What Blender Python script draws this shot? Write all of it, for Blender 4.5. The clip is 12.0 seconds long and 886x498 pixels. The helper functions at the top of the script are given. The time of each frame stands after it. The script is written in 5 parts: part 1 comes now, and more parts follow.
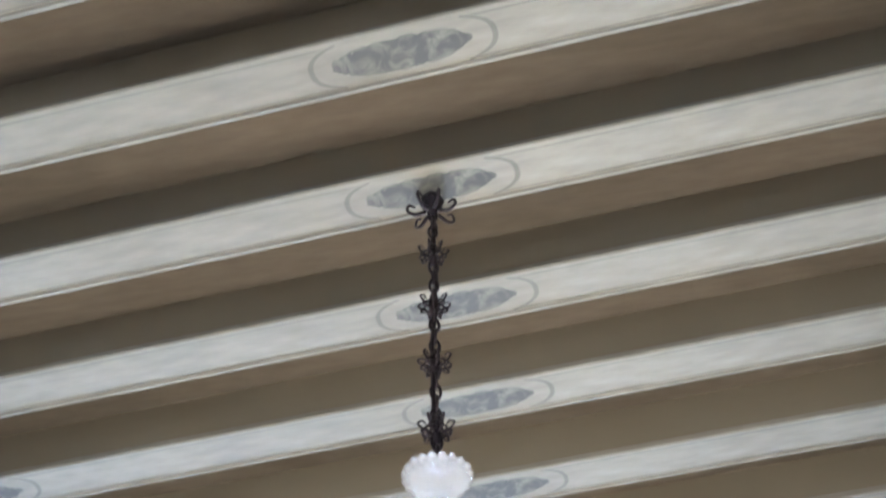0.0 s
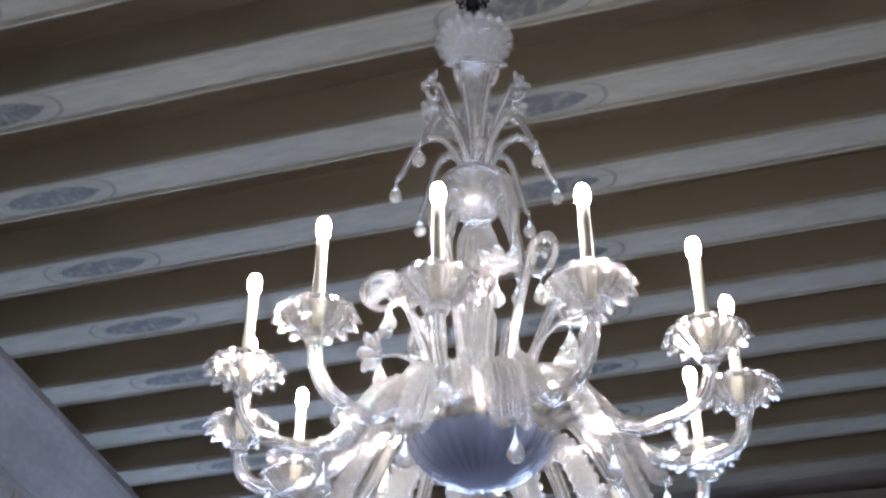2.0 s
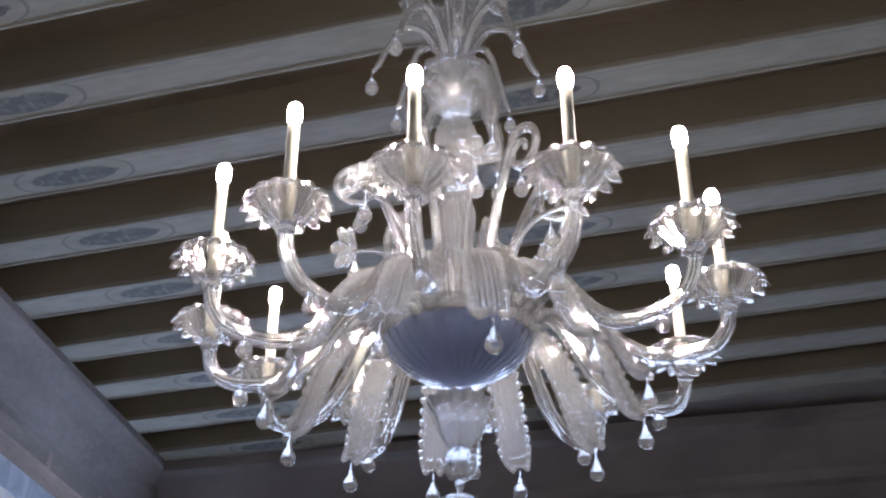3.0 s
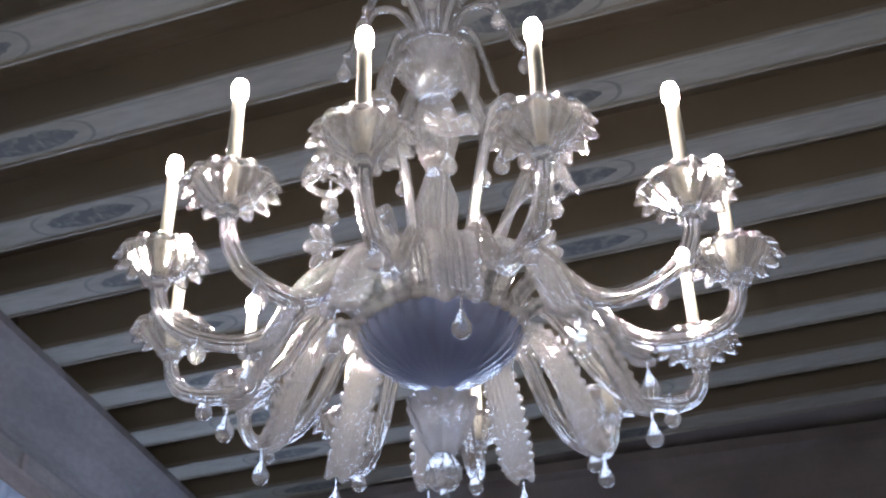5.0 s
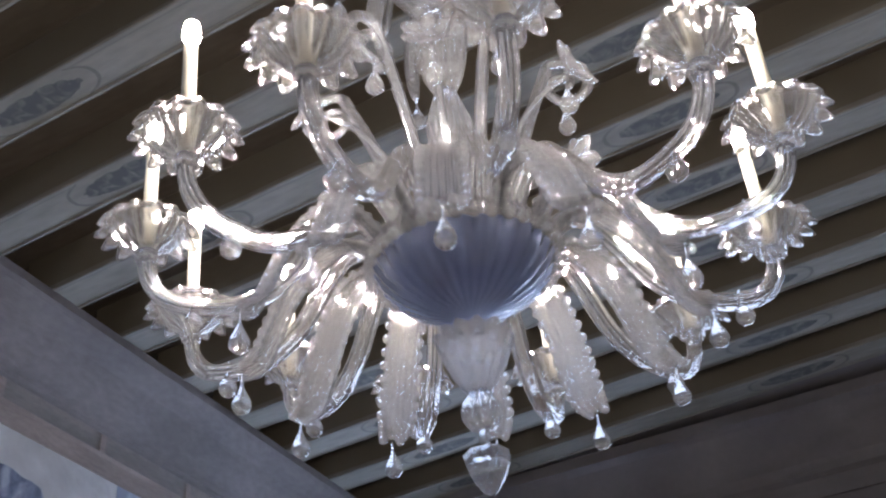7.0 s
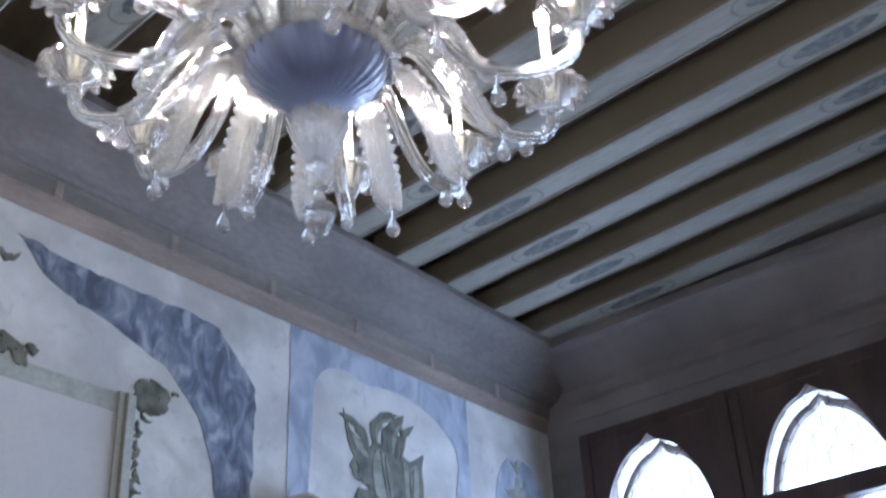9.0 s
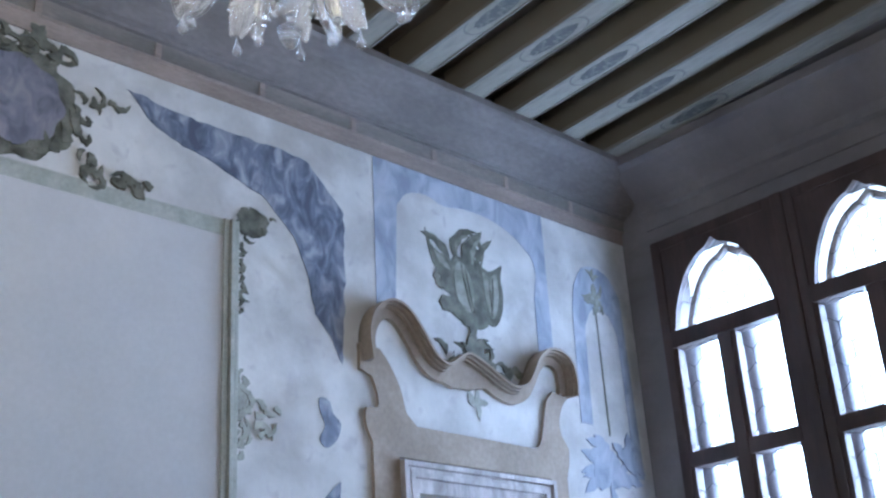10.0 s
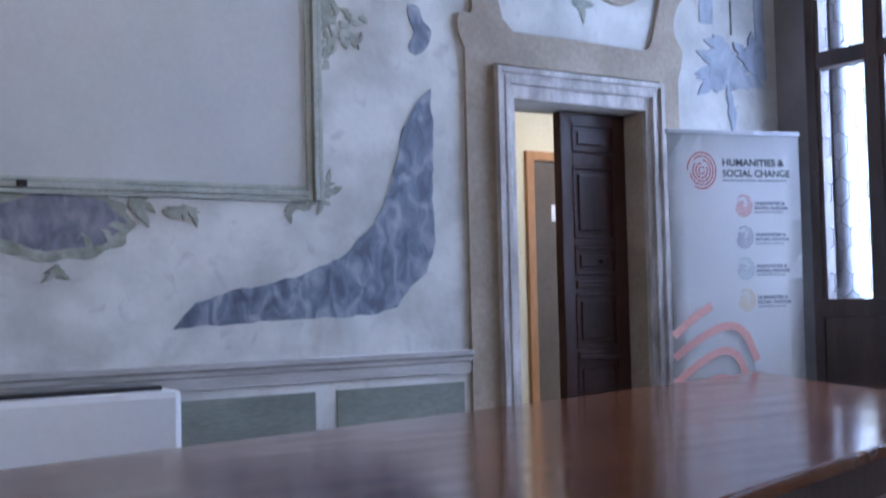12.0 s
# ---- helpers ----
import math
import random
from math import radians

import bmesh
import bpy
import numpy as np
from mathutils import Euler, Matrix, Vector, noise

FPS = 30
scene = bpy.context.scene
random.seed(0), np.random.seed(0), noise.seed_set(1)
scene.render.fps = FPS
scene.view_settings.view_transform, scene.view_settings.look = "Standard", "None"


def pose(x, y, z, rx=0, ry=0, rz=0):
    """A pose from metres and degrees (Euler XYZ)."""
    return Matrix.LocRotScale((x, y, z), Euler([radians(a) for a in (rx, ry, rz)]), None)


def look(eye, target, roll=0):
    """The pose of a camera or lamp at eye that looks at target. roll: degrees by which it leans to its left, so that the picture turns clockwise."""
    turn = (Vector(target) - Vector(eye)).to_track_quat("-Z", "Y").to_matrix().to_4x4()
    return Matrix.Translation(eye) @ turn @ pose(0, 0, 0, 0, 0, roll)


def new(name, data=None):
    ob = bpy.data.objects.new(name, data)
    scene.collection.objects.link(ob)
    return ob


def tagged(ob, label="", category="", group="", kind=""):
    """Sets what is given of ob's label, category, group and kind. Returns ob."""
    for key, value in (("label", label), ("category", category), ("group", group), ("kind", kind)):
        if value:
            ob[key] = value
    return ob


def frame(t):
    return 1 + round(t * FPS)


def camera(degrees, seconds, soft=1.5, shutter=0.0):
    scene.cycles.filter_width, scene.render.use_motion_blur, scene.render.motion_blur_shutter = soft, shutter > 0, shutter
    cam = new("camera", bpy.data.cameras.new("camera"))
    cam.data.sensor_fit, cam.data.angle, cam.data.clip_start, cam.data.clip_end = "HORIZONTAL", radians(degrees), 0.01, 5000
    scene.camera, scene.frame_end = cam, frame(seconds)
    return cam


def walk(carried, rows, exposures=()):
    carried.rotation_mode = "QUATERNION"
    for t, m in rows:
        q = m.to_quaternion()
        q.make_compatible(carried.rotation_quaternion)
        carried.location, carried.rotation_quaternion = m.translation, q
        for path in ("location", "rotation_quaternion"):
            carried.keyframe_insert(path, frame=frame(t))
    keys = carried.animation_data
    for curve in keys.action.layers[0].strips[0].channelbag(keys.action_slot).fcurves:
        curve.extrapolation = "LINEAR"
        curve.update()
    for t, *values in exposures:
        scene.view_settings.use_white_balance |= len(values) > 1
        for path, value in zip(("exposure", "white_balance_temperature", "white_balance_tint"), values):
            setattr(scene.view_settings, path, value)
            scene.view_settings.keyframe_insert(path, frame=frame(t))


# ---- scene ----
cam = camera(42.15, 12.0, soft=2.2, shutter=0.3)


def aim(x, y, z, yaw, pitch, roll):
    """A camera pose: yaw from the window wall's normal towards the frescoed wall, pitch up, roll."""
    a, b = radians(yaw), radians(pitch)
    return look((x, y, z), (x + math.cos(a) * math.cos(b), y + math.sin(a) * math.cos(b), z + math.sin(b)), roll)


ROWS = [
    (0, -1.878, -0.304, 1.792, 8.36, 53.08, -1.79),
    (0.5, -1.819, -0.269, 1.740, 9.05, 49.18, -0.48),
    (1, -1.754, -0.225, 1.767, 9.28, 45.76, -0.94),
    (1.5, -1.656, -0.226, 1.757, 9.78, 41.29, -1.74),
    (2, -1.563, -0.233, 1.754, 10.82, 37.62, -0.33),
    (2.5, -1.514, -0.229, 1.747, 10.00, 33.89, 0.03),
    (4.3, -1.379, -0.216, 1.777, 9.31, 34.48, -2.44),
    (4.5, -1.350, -0.238, 1.778, 9.44, 34.34, -2.33),
    (5, -1.284, -0.296, 1.780, 12.91, 35.90, -1.94),
    (5.5, -1.217, -0.341, 1.789, 16.70, 35.27, -2.17),
    (6, -1.141, -0.368, 1.799, 18.69, 37.59, -1.30),
    (6.5, -1.069, -0.395, 1.786, 19.38, 36.86, -3.31),
    (6.7, -1.061, -0.392, 1.805, 20.39, 36.30, -4.72),
    (8.5, -0.970, -0.824, 1.539, 34.53, 34.68, -4.48),
    (9, -0.954, -0.973, 1.473, 37.74, 30.06, -3.34),
    (9.5, -1.007, -1.204, 1.279, 41.43, 25.65, -3.86),
    (10, -1.138, -1.591, 1.012, 45.62, 23.02, -3.72),
    (10.5, -1.121, -1.932, 0.842, 50.96, 21.57, -3.69),
    (11, -0.990, -1.996, 0.921, 53.77, 15.62, -3.21),
    (11.5, -0.848, -1.941, 1.043, 55.71, 9.04, -1.90),
    (12, -0.699, -1.935, 1.160, 56.65, 2.42, -1.33),
]
walk(cam, [(r[0], aim(*r[1:])) for r in ROWS],
     exposures=[(0.0, 0.9, 6200, 10), (0.5, 0.75, 6150, 10), (1.0, 0.55, 6000, 10), (1.5, 0.2, 5950, 10), (2.0, -0.45, 6100, 14), (2.5, -0.85, 6200, 18), (6.7, -0.95, 6250, 18), (8.5, -0.68, 6250, 16), (9.0, -0.5, 5900, 12), (9.5, -0.2, 5800, 10), (10.0, -0.35, 5700, 10), (10.6, -0.55, 5700, 10), (11.5, -0.72, 5700, 14), (12.0, -0.52, 5700, 16)])

# ---- lights ----
world = bpy.data.worlds.new("sky")
world.use_nodes = True
scene.world = world
wn = world.node_tree
sky = wn.nodes.new("ShaderNodeTexSky")
sky.sky_type, sky.sun_disc = "NISHITA", False
sky.sun_elevation, sky.sun_rotation = radians(39), radians(137)
wn.links.new(sky.outputs[0], wn.nodes["Background"].inputs[0])
wn.nodes["Background"].inputs[1].default_value = 0.15

sun_data = bpy.data.lights.new("sun", "SUN")
sun_data.energy, sun_data.angle, sun_data.color = 1.5, radians(20), (1.0, 0.97, 0.94)
sun = new("sun", sun_data)
sun.matrix_world = look((9, -6, 8), (6, -2.8, 4.4))

WALL, WIN, BACK, SIDE = 2.839, 4.95, -3.4, -3.9     # inner faces: frescoed wall, window wall, wall behind, opposite wall
BEAM_Z, DECK_Z = 4.558, 4.77
# the last two bays are unseen, added to bring daylight onto the beams there
BAYS = ((2.53, 1.73), (1.51, 0.71), (0.49, -0.31), (-0.53, -1.33), (-1.55, -2.35))   # window bays, from and to along y


def area_lamp(name, eye, target, sx, sy, watts, colour):
    d = bpy.data.lights.new(name, "AREA")
    d.shape, d.size, d.size_y, d.energy, d.color = "RECTANGLE", sx, sy, watts, colour
    ob = new(name, d)
    ob.matrix_world = look(eye, target)
    return ob


# the two bays by the corner get extra power, added to brighten the wall there
for (a, b), watts in zip(BAYS, (230, 165, 75, 65, 65)):
    area_lamp("window_daylight", (WIN + 0.66, (a + b) / 2, 2.35), (WIN - 3.0, (a + b) / 2 + 1.6, 1.5), 0.95, 2.5, watts, (0.55, 0.71, 1.0)).data.spread = radians(180)
# unseen warm fill, added to light the yellow wall and miss the door leaf
area_lamp("passage_fill_lamp", (4.75, 4.2, 2.75), (4.75, 4.2, 0), 0.5, 0.5, 19, (1.0, 0.88, 0.66))


# ---- materials ----
def mat(name, c1, c2, rough=0.7, s1=3.0, s2=40.0, bump=0.15, metal=0.0, stretch=(1, 1, 1), spot=None):
    """Two scales of variation: broad patches between two colours, and fine grain in colour, gloss and relief."""
    m = bpy.data.materials.new(name)
    m.use_nodes = True
    t = m.node_tree
    N, L, b = t.nodes, t.links, t.nodes["Principled BSDF"]
    co = N.new("ShaderNodeTexCoord")
    mp = N.new("ShaderNodeMapping")
    mp.inputs["Scale"].default_value = stretch
    L.new(co.outputs["Object"], mp.inputs[0])
    n1, n2 = N.new("ShaderNodeTexNoise"), N.new("ShaderNodeTexNoise")
    for n, s, d in ((n1, s1, 5), (n2, s2, 4)):
        n.inputs["Scale"].default_value, n.inputs["Detail"].default_value = s, d
        L.new(mp.outputs[0], n.inputs["Vector"])
    r = N.new("ShaderNodeValToRGB")
    r.color_ramp.elements[0].position, r.color_ramp.elements[1].position = 0.36, 0.66
    r.color_ramp.elements[0].color, r.color_ramp.elements[1].color = (*c1, 1), (*c2, 1)
    L.new(n1.outputs[0], r.inputs[0])
    mx = N.new("ShaderNodeMix")
    mx.data_type, mx.blend_type = "RGBA", "OVERLAY"
    mx.inputs[0].default_value = 0.28
    L.new(r.outputs[0], mx.inputs[6])
    L.new(n2.outputs[0], mx.inputs[7])
    L.new(mx.outputs[2], b.inputs["Base Color"])
    mr = N.new("ShaderNodeMapRange")
    mr.inputs[3].default_value, mr.inputs[4].default_value = max(0.02, rough - 0.12), min(1, rough + 0.12)
    L.new(n1.outputs[0], mr.inputs[0])
    L.new(mr.outputs[0], b.inputs["Roughness"])
    b.inputs["Metallic"].default_value = metal
    if bump:
        bp = N.new("ShaderNodeBump")
        bp.inputs["Strength"].default_value, bp.inputs["Distance"].default_value = bump, 0.01
        L.new(n2.outputs[0], bp.inputs["Height"])
        L.new(bp.outputs[0], b.inputs["Normal"])
    return m


def veined(name, dark, light, pale, scale=6.0):
    """Painted marble: streaky clouds with pale veins."""
    m = mat(name, dark, light, 0.75, scale, 60, 0.1)
    t = m.node_tree
    N, L, b = t.nodes, t.links, t.nodes["Principled BSDF"]
    co = N.new("ShaderNodeTexCoord")
    w = N.new("ShaderNodeTexNoise")
    w.inputs["Scale"].default_value, w.inputs["Detail"].default_value, w.inputs["Distortion"].default_value = scale, 7, 0.9
    mp = N.new("ShaderNodeMapping")
    mp.inputs["Rotation"].default_value, mp.inputs["Scale"].default_value = (0, radians(35), 0), (1.25, 1, 0.75)
    L.new(co.outputs["Object"], mp.inputs[0])
    L.new(mp.outputs[0], w.inputs["Vector"])
    r = N.new("ShaderNodeValToRGB")
    e = r.color_ramp.elements
    e[0].position, e[0].color = 0.36, (*dark, 1)
    e[1].position, e[1].color = 0.52, (*light, 1)
    x = r.color_ramp.elements.new(0.70)
    x.color = (*pale, 1)
    L.new(w.outputs[0], r.inputs[0])
    L.new(r.outputs[0], b.inputs["Base Color"])
    return m


def glass(name, tint=(1, 1, 1), rough=0.03, ior=1.48, milk=0.0, clear=0.0, scatter=0.0):
    """Glass; milk clouds it, clear is the share of light that its thin wall lets straight through, scatter the share that its ribs spread behind it."""
    m = bpy.data.materials.new(name)
    m.use_nodes = True
    t = m.node_tree
    N, L, b = t.nodes, t.links, t.nodes["Principled BSDF"]
    b.inputs["Base Color"].default_value = (*tint, 1)
    b.inputs["Roughness"].default_value = rough
    b.inputs["IOR"].default_value = ior
    b.inputs["Transmission Weight"].default_value = 1.0 - milk
    if clear:
        b.inputs["Specular IOR Level"].default_value = 0.8
        b.inputs["Coat Weight"].default_value, b.inputs["Coat Roughness"].default_value, b.inputs["Coat IOR"].default_value = 1.0, 0.09, 1.7
    co = N.new("ShaderNodeTexCoord")
    n = N.new("ShaderNodeTexNoise")
    n.inputs["Scale"].default_value = 90
    L.new(co.outputs["Object"], n.inputs["Vector"])
    bp = N.new("ShaderNodeBump")
    bp.inputs["Strength"].default_value, bp.inputs["Distance"].default_value = 0.22, 0.004
    L.new(n.outputs[0], bp.inputs["Height"])
    L.new(bp.outputs[0], b.inputs["Normal"])
    if clear:
        tr, mix = N.new("ShaderNodeBsdfTransparent"), N.new("ShaderNodeMixShader")
        mix.inputs[0].default_value = clear
        L.new(b.outputs[0], mix.inputs[1])
        L.new(tr.outputs[0], mix.inputs[2])
        tl, spread = N.new("ShaderNodeBsdfTranslucent"), N.new("ShaderNodeMixShader")
        tl.inputs[0].default_value = (*tint, 1)
        spread.inputs[0].default_value = scatter
        L.new(mix.outputs[0], spread.inputs[1])
        L.new(tl.outputs[0], spread.inputs[2])
        L.new(spread.outputs[0], N["Material Output"].inputs[0])
    return m


def glow(name, colour, strength):
    m = bpy.data.materials.new(name)
    m.use_nodes = True
    b = m.node_tree.nodes["Principled BSDF"]
    b.inputs["Base Color"].default_value = (*colour, 1)
    b.inputs["Emission Color"].default_value = (*colour, 1)
    b.inputs["Emission Strength"].default_value = strength
    return m


def beam_paint():
    """Limewashed beam: pale paint, a grey line along each edge, and stencilled oval cartouches repeated along the beam."""
    m = mat("limewashed_beam", (0.195, 0.187, 0.155), (0.265, 0.252, 0.213), 0.8, 2.5, 35, 0.12, stretch=(1, 0.25, 1))
    t = m.node_tree
    N, L, b = t.nodes, t.links, t.nodes["Principled BSDF"]
    base = b.inputs["Base Color"].links[0].from_socket
    co = N.new("ShaderNodeTexCoord")
    sp = N.new("ShaderNodeSeparateXYZ")
    L.new(co.outputs["Object"], sp.inputs[0])

    def mth(op, a, c=None, d=None):
        n = N.new("ShaderNodeMath")
        n.operation = op
        for i, v in enumerate((a, c, d)):
            if v is None:
                continue
            if isinstance(v, (int, float)):
                n.inputs[i].default_value = v
            else:
                L.new(v, n.inputs[i])
        return n.outputs[0]

    x, y, z = sp.outputs
    PERIOD, MID = 1.850, -0.006
    yy = mth("SUBTRACT", mth("FLOORED_MODULO", mth("ADD", mth("SUBTRACT", y, MID), PERIOD / 2), PERIOD), PERIOD / 2)
    under = mth("LESS_THAN", z, 0.012)
    nz = N.new("ShaderNodeTexNoise")
    nz.inputs["Scale"].default_value, nz.inputs["Detail"].default_value, nz.inputs["Distortion"].default_value = 17, 5, 1.0
    L.new(co.outputs["Object"], nz.inputs["Vector"])
    wob = mth("MULTIPLY", mth("SUBTRACT", nz.outputs[0], 0.5), 0.5)
    ex = mth("POWER", mth("DIVIDE", mth("ABSOLUTE", x), 0.078), 2.6)
    ey = mth("POWER", mth("DIVIDE", mth("ABSOLUTE", yy), 0.258), 2.6)
    e = mth("ADD", ex, ey)
    ring = mth("MULTIPLY", mth("GREATER_THAN", e, 0.88), mth("LESS_THAN", e, 1.03))
    ring = mth("MULTIPLY", ring, mth("GREATER_THAN", mth("ABSOLUTE", yy), 0.17))
    fx = mth("DIVIDE", x, 0.050)
    fy = mth("DIVIDE", yy, 0.20)
    f = mth("ADD", mth("ADD", mth("MULTIPLY", fx, fx), mth("MULTIPLY", fy, fy)), mth("MULTIPLY", wob, 2.4))
    fig = mth("MULTIPLY", mth("LESS_THAN", f, 0.92), mth("SMOOTH_MIN", mth("MULTIPLY", mth("SUBTRACT", nz.outputs[0], 0.24), 3.4), 1.0, 0.1))
    far_ring = mth("GREATER_THAN", e, 1.06)
    ax = mth("ABSOLUTE", x)
    line = mth("MULTIPLY", mth("MULTIPLY", mth("GREATER_THAN", ax, 0.058), mth("LESS_THAN", ax, 0.064)), far_ring)
    col = base
    for mask, c, k in ((line, (0.12, 0.12, 0.105), 0.5), (ring, (0.08, 0.08, 0.075), 0.5), (fig, (0.055, 0.062, 0.062), 0.85)):
        mx = N.new("ShaderNodeMix")
        mx.data_type = "RGBA"
        L.new(mth("MULTIPLY", mth("MULTIPLY", mask, under), k), mx.inputs[0])
        L.new(col, mx.inputs[6])
        mx.inputs[7].default_value = (*c, 1)
        col = mx.outputs[2]
    # the flanks are bare brown-painted timber
    mx = N.new("ShaderNodeMix")
    mx.data_type = "RGBA"
    L.new(mth("GREATER_THAN", z, 0.03), mx.inputs[0])
    L.new(col, mx.inputs[6])
    mx.inputs[7].default_value = (0.178, 0.15, 0.104, 1)
    L.new(mx.outputs[2], b.inputs["Base Color"])
    return m


PLASTER = mat("old_fresco_plaster", (0.50, 0.495, 0.475), (0.71, 0.70, 0.675), 0.85, 3.4, 30, 0.16)
# grey plaster of the window side, its backlit shade put into the colour
BACKLIT = mat("backlit_grey_plaster", (0.165, 0.15, 0.15), (0.23, 0.21, 0.205), 0.85, 2.0, 30, 0.2)
CANVAS = mat("blank_panel_plaster", (0.50, 0.50, 0.49), (0.58, 0.57, 0.56), 0.8, 1.3, 45, 0.03)
for m_ in (PLASTER, CANVAS, BACKLIT):
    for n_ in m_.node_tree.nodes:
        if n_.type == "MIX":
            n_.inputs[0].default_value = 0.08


def weather(m, tone, scale, amount, low=0.56, high=0.74, stretch=(1, 1, 1)):
    """Old stains of one tone over a material, in patches of their own shape."""
    t = m.node_tree
    N, L, b = t.nodes, t.links, t.nodes["Principled BSDF"]
    base = b.inputs["Base Color"].links[0].from_socket
    co, mp, n = N.new("ShaderNodeTexCoord"), N.new("ShaderNodeMapping"), N.new("ShaderNodeTexNoise")
    mp.inputs["Scale"].default_value, mp.inputs["Location"].default_value = stretch, (3.1, 1.7, 8.3)
    n.inputs["Scale"].default_value, n.inputs["Detail"].default_value, n.inputs["Distortion"].default_value = scale, 8, 0.8
    r = N.new("ShaderNodeMapRange")
    r.inputs[1].default_value, r.inputs[2].default_value, r.inputs[4].default_value = low, high, amount
    mx = N.new("ShaderNodeMix")
    mx.data_type = "RGBA"
    mx.inputs[7].default_value = (*tone, 1)
    L.new(co.outputs["Object"], mp.inputs[0])
    L.new(mp.outputs[0], n.inputs["Vector"])
    L.new(n.outputs[0], r.inputs[0])
    L.new(r.outputs[0], mx.inputs[0])
    L.new(base, mx.inputs[6])
    L.new(mx.outputs[2], b.inputs["Base Color"])


weather(PLASTER, (0.36, 0.34, 0.31), 2.2, 0.55)
weather(PLASTER, (0.42, 0.40, 0.42), 9.0, 0.45, 0.58, 0.70)
weather(CANVAS, (0.42, 0.41, 0.40), 1.4, 0.45)
MARBLE = veined("blue_painted_marble", (0.085, 0.10, 0.145), (0.18, 0.205, 0.265), (0.37, 0.395, 0.45), 10.0)
PALE_MARBLE = veined("pale_blue_painted_marble", (0.26, 0.30, 0.38), (0.38, 0.42, 0.50), (0.50, 0.54, 0.60))
GREEN_PAINT = mat("grey_green_fresco_paint", (0.22, 0.235, 0.19), (0.40, 0.41, 0.36), 0.85, 11, 50, 0.15)
TROPHY = mat("green_umber_fresco_paint", (0.07, 0.075, 0.056), (0.21, 0.21, 0.168), 0.85, 12, 60, 0.15)
OLIVE = mat("olive_grey_fresco_paint", (0.18, 0.19, 0.15), (0.35, 0.355, 0.30), 0.85, 14, 60, 0.12)
VIOLET = veined("violet_fresco_paint", (0.12, 0.12, 0.155), (0.19, 0.185, 0.225), (0.27, 0.26, 0.275), 11)
STUCCO = mat("beige_brown_stucco", (0.30, 0.24, 0.18), (0.39, 0.32, 0.25), 0.8, 3, 40, 0.12)
STONE = mat("greyish_white_stone", (0.34, 0.31, 0.29), (0.60, 0.56, 0.54), 0.6, 5, 45, 0.25, stretch=(2, 2, 0.7))
FRIEZE = mat("faded_red_frieze", (0.25, 0.205, 0.175), (0.36, 0.29, 0.245), 0.85, 3.2, 40, 0.2, stretch=(0.6, 1, 2))
FRIEZE_DARK = mat("dark_umber_frieze", (0.17, 0.155, 0.135), (0.26, 0.23, 0.20), 0.85, 3.5, 40, 0.2, stretch=(0.6, 1, 2))
COVE = mat("grey_painted_cornice", (0.135, 0.12, 0.11), (0.205, 0.184, 0.17), 0.8, 2.5, 40, 0.15, stretch=(0.5, 1, 1))
BEAM = beam_paint()
for m_ in (COVE, FRIEZE, FRIEZE_DARK, BACKLIT):
    weather(m_, (0.13, 0.115, 0.10), 1.8, 0.55, 0.52, 0.72, (0.5, 0.5, 2.5))
weather(STUCCO, (0.22, 0.17, 0.125), 3.0, 0.5)
weather(STONE, (0.22, 0.185, 0.16), 4.0, 0.6, 0.50, 0.70, (2.5, 2.5, 0.5))
DECK = mat("brown_ceiling_boards", (0.095, 0.076, 0.052), (0.135, 0.108, 0.078), 0.85, 3, 40, 0.15, stretch=(1, 0.2, 1))
DARKWOOD = mat("dark_varnished_walnut", (0.030, 0.011, 0.008), (0.062, 0.022, 0.015), 0.34, 6, 50, 0.12, stretch=(1, 1, 0.15))
WINDOWWOOD = mat("dark_window_timber", (0.045, 0.028, 0.024), (0.08, 0.05, 0.042), 0.5, 6, 50, 0.15, stretch=(1, 1, 0.2))
TABLEWOOD = mat("polished_cherry_table", (0.115, 0.040, 0.020), (0.20, 0.078, 0.038), 0.13, 4, 30, 0.03, stretch=(0.35, 2.5, 1))
DADO = mat("faded_grey_green_paint", (0.19, 0.205, 0.18), (0.27, 0.28, 0.25), 0.85, 3, 40, 0.1, stretch=(0.6, 1, 2))
for m_, level in ((TABLEWOOD, 0.5), (DARKWOOD, 0.5)):
    m_.node_tree.nodes["Principled BSDF"].inputs["Specular IOR Level"].default_value = level
FLOORWOOD = mat("terrazzo_floor", (0.30, 0.24, 0.19), (0.42, 0.35, 0.28), 0.4, 14, 90, 0.05)
YELLOW = mat("cream_yellow_wall_paint", (0.72, 0.66, 0.48), (0.78, 0.72, 0.55), 0.8, 2, 40, 0.05)
OAK = mat("orange_varnished_oak", (0.42, 0.20, 0.08), (0.50, 0.26, 0.11), 0.45, 5, 40, 0.05, stretch=(1, 1, 0.2))
BROWNDOOR = mat("dark_brown_laminate", (0.10, 0.075, 0.05), (0.13, 0.095, 0.065), 0.5, 5, 40, 0.05)
BANNER = mat("white_banner_fabric", (0.84, 0.85, 0.87), (0.88, 0.88, 0.90), 0.6, 2, 80, 0.03)
RED = mat("red_print", (0.50, 0.06, 0.05), (0.56, 0.08, 0.06), 0.6, 4, 60, 0)
FADEDRED = mat("salmon_print", (0.74, 0.40, 0.38), (0.78, 0.45, 0.42), 0.6, 4, 60, 0)
INK = mat("dark_grey_print", (0.05, 0.05, 0.07), (0.07, 0.07, 0.09), 0.6, 4, 60, 0)
GREYPRINT = mat("mid_grey_print", (0.30, 0.31, 0.36), (0.34, 0.35, 0.40), 0.6, 4, 60, 0)
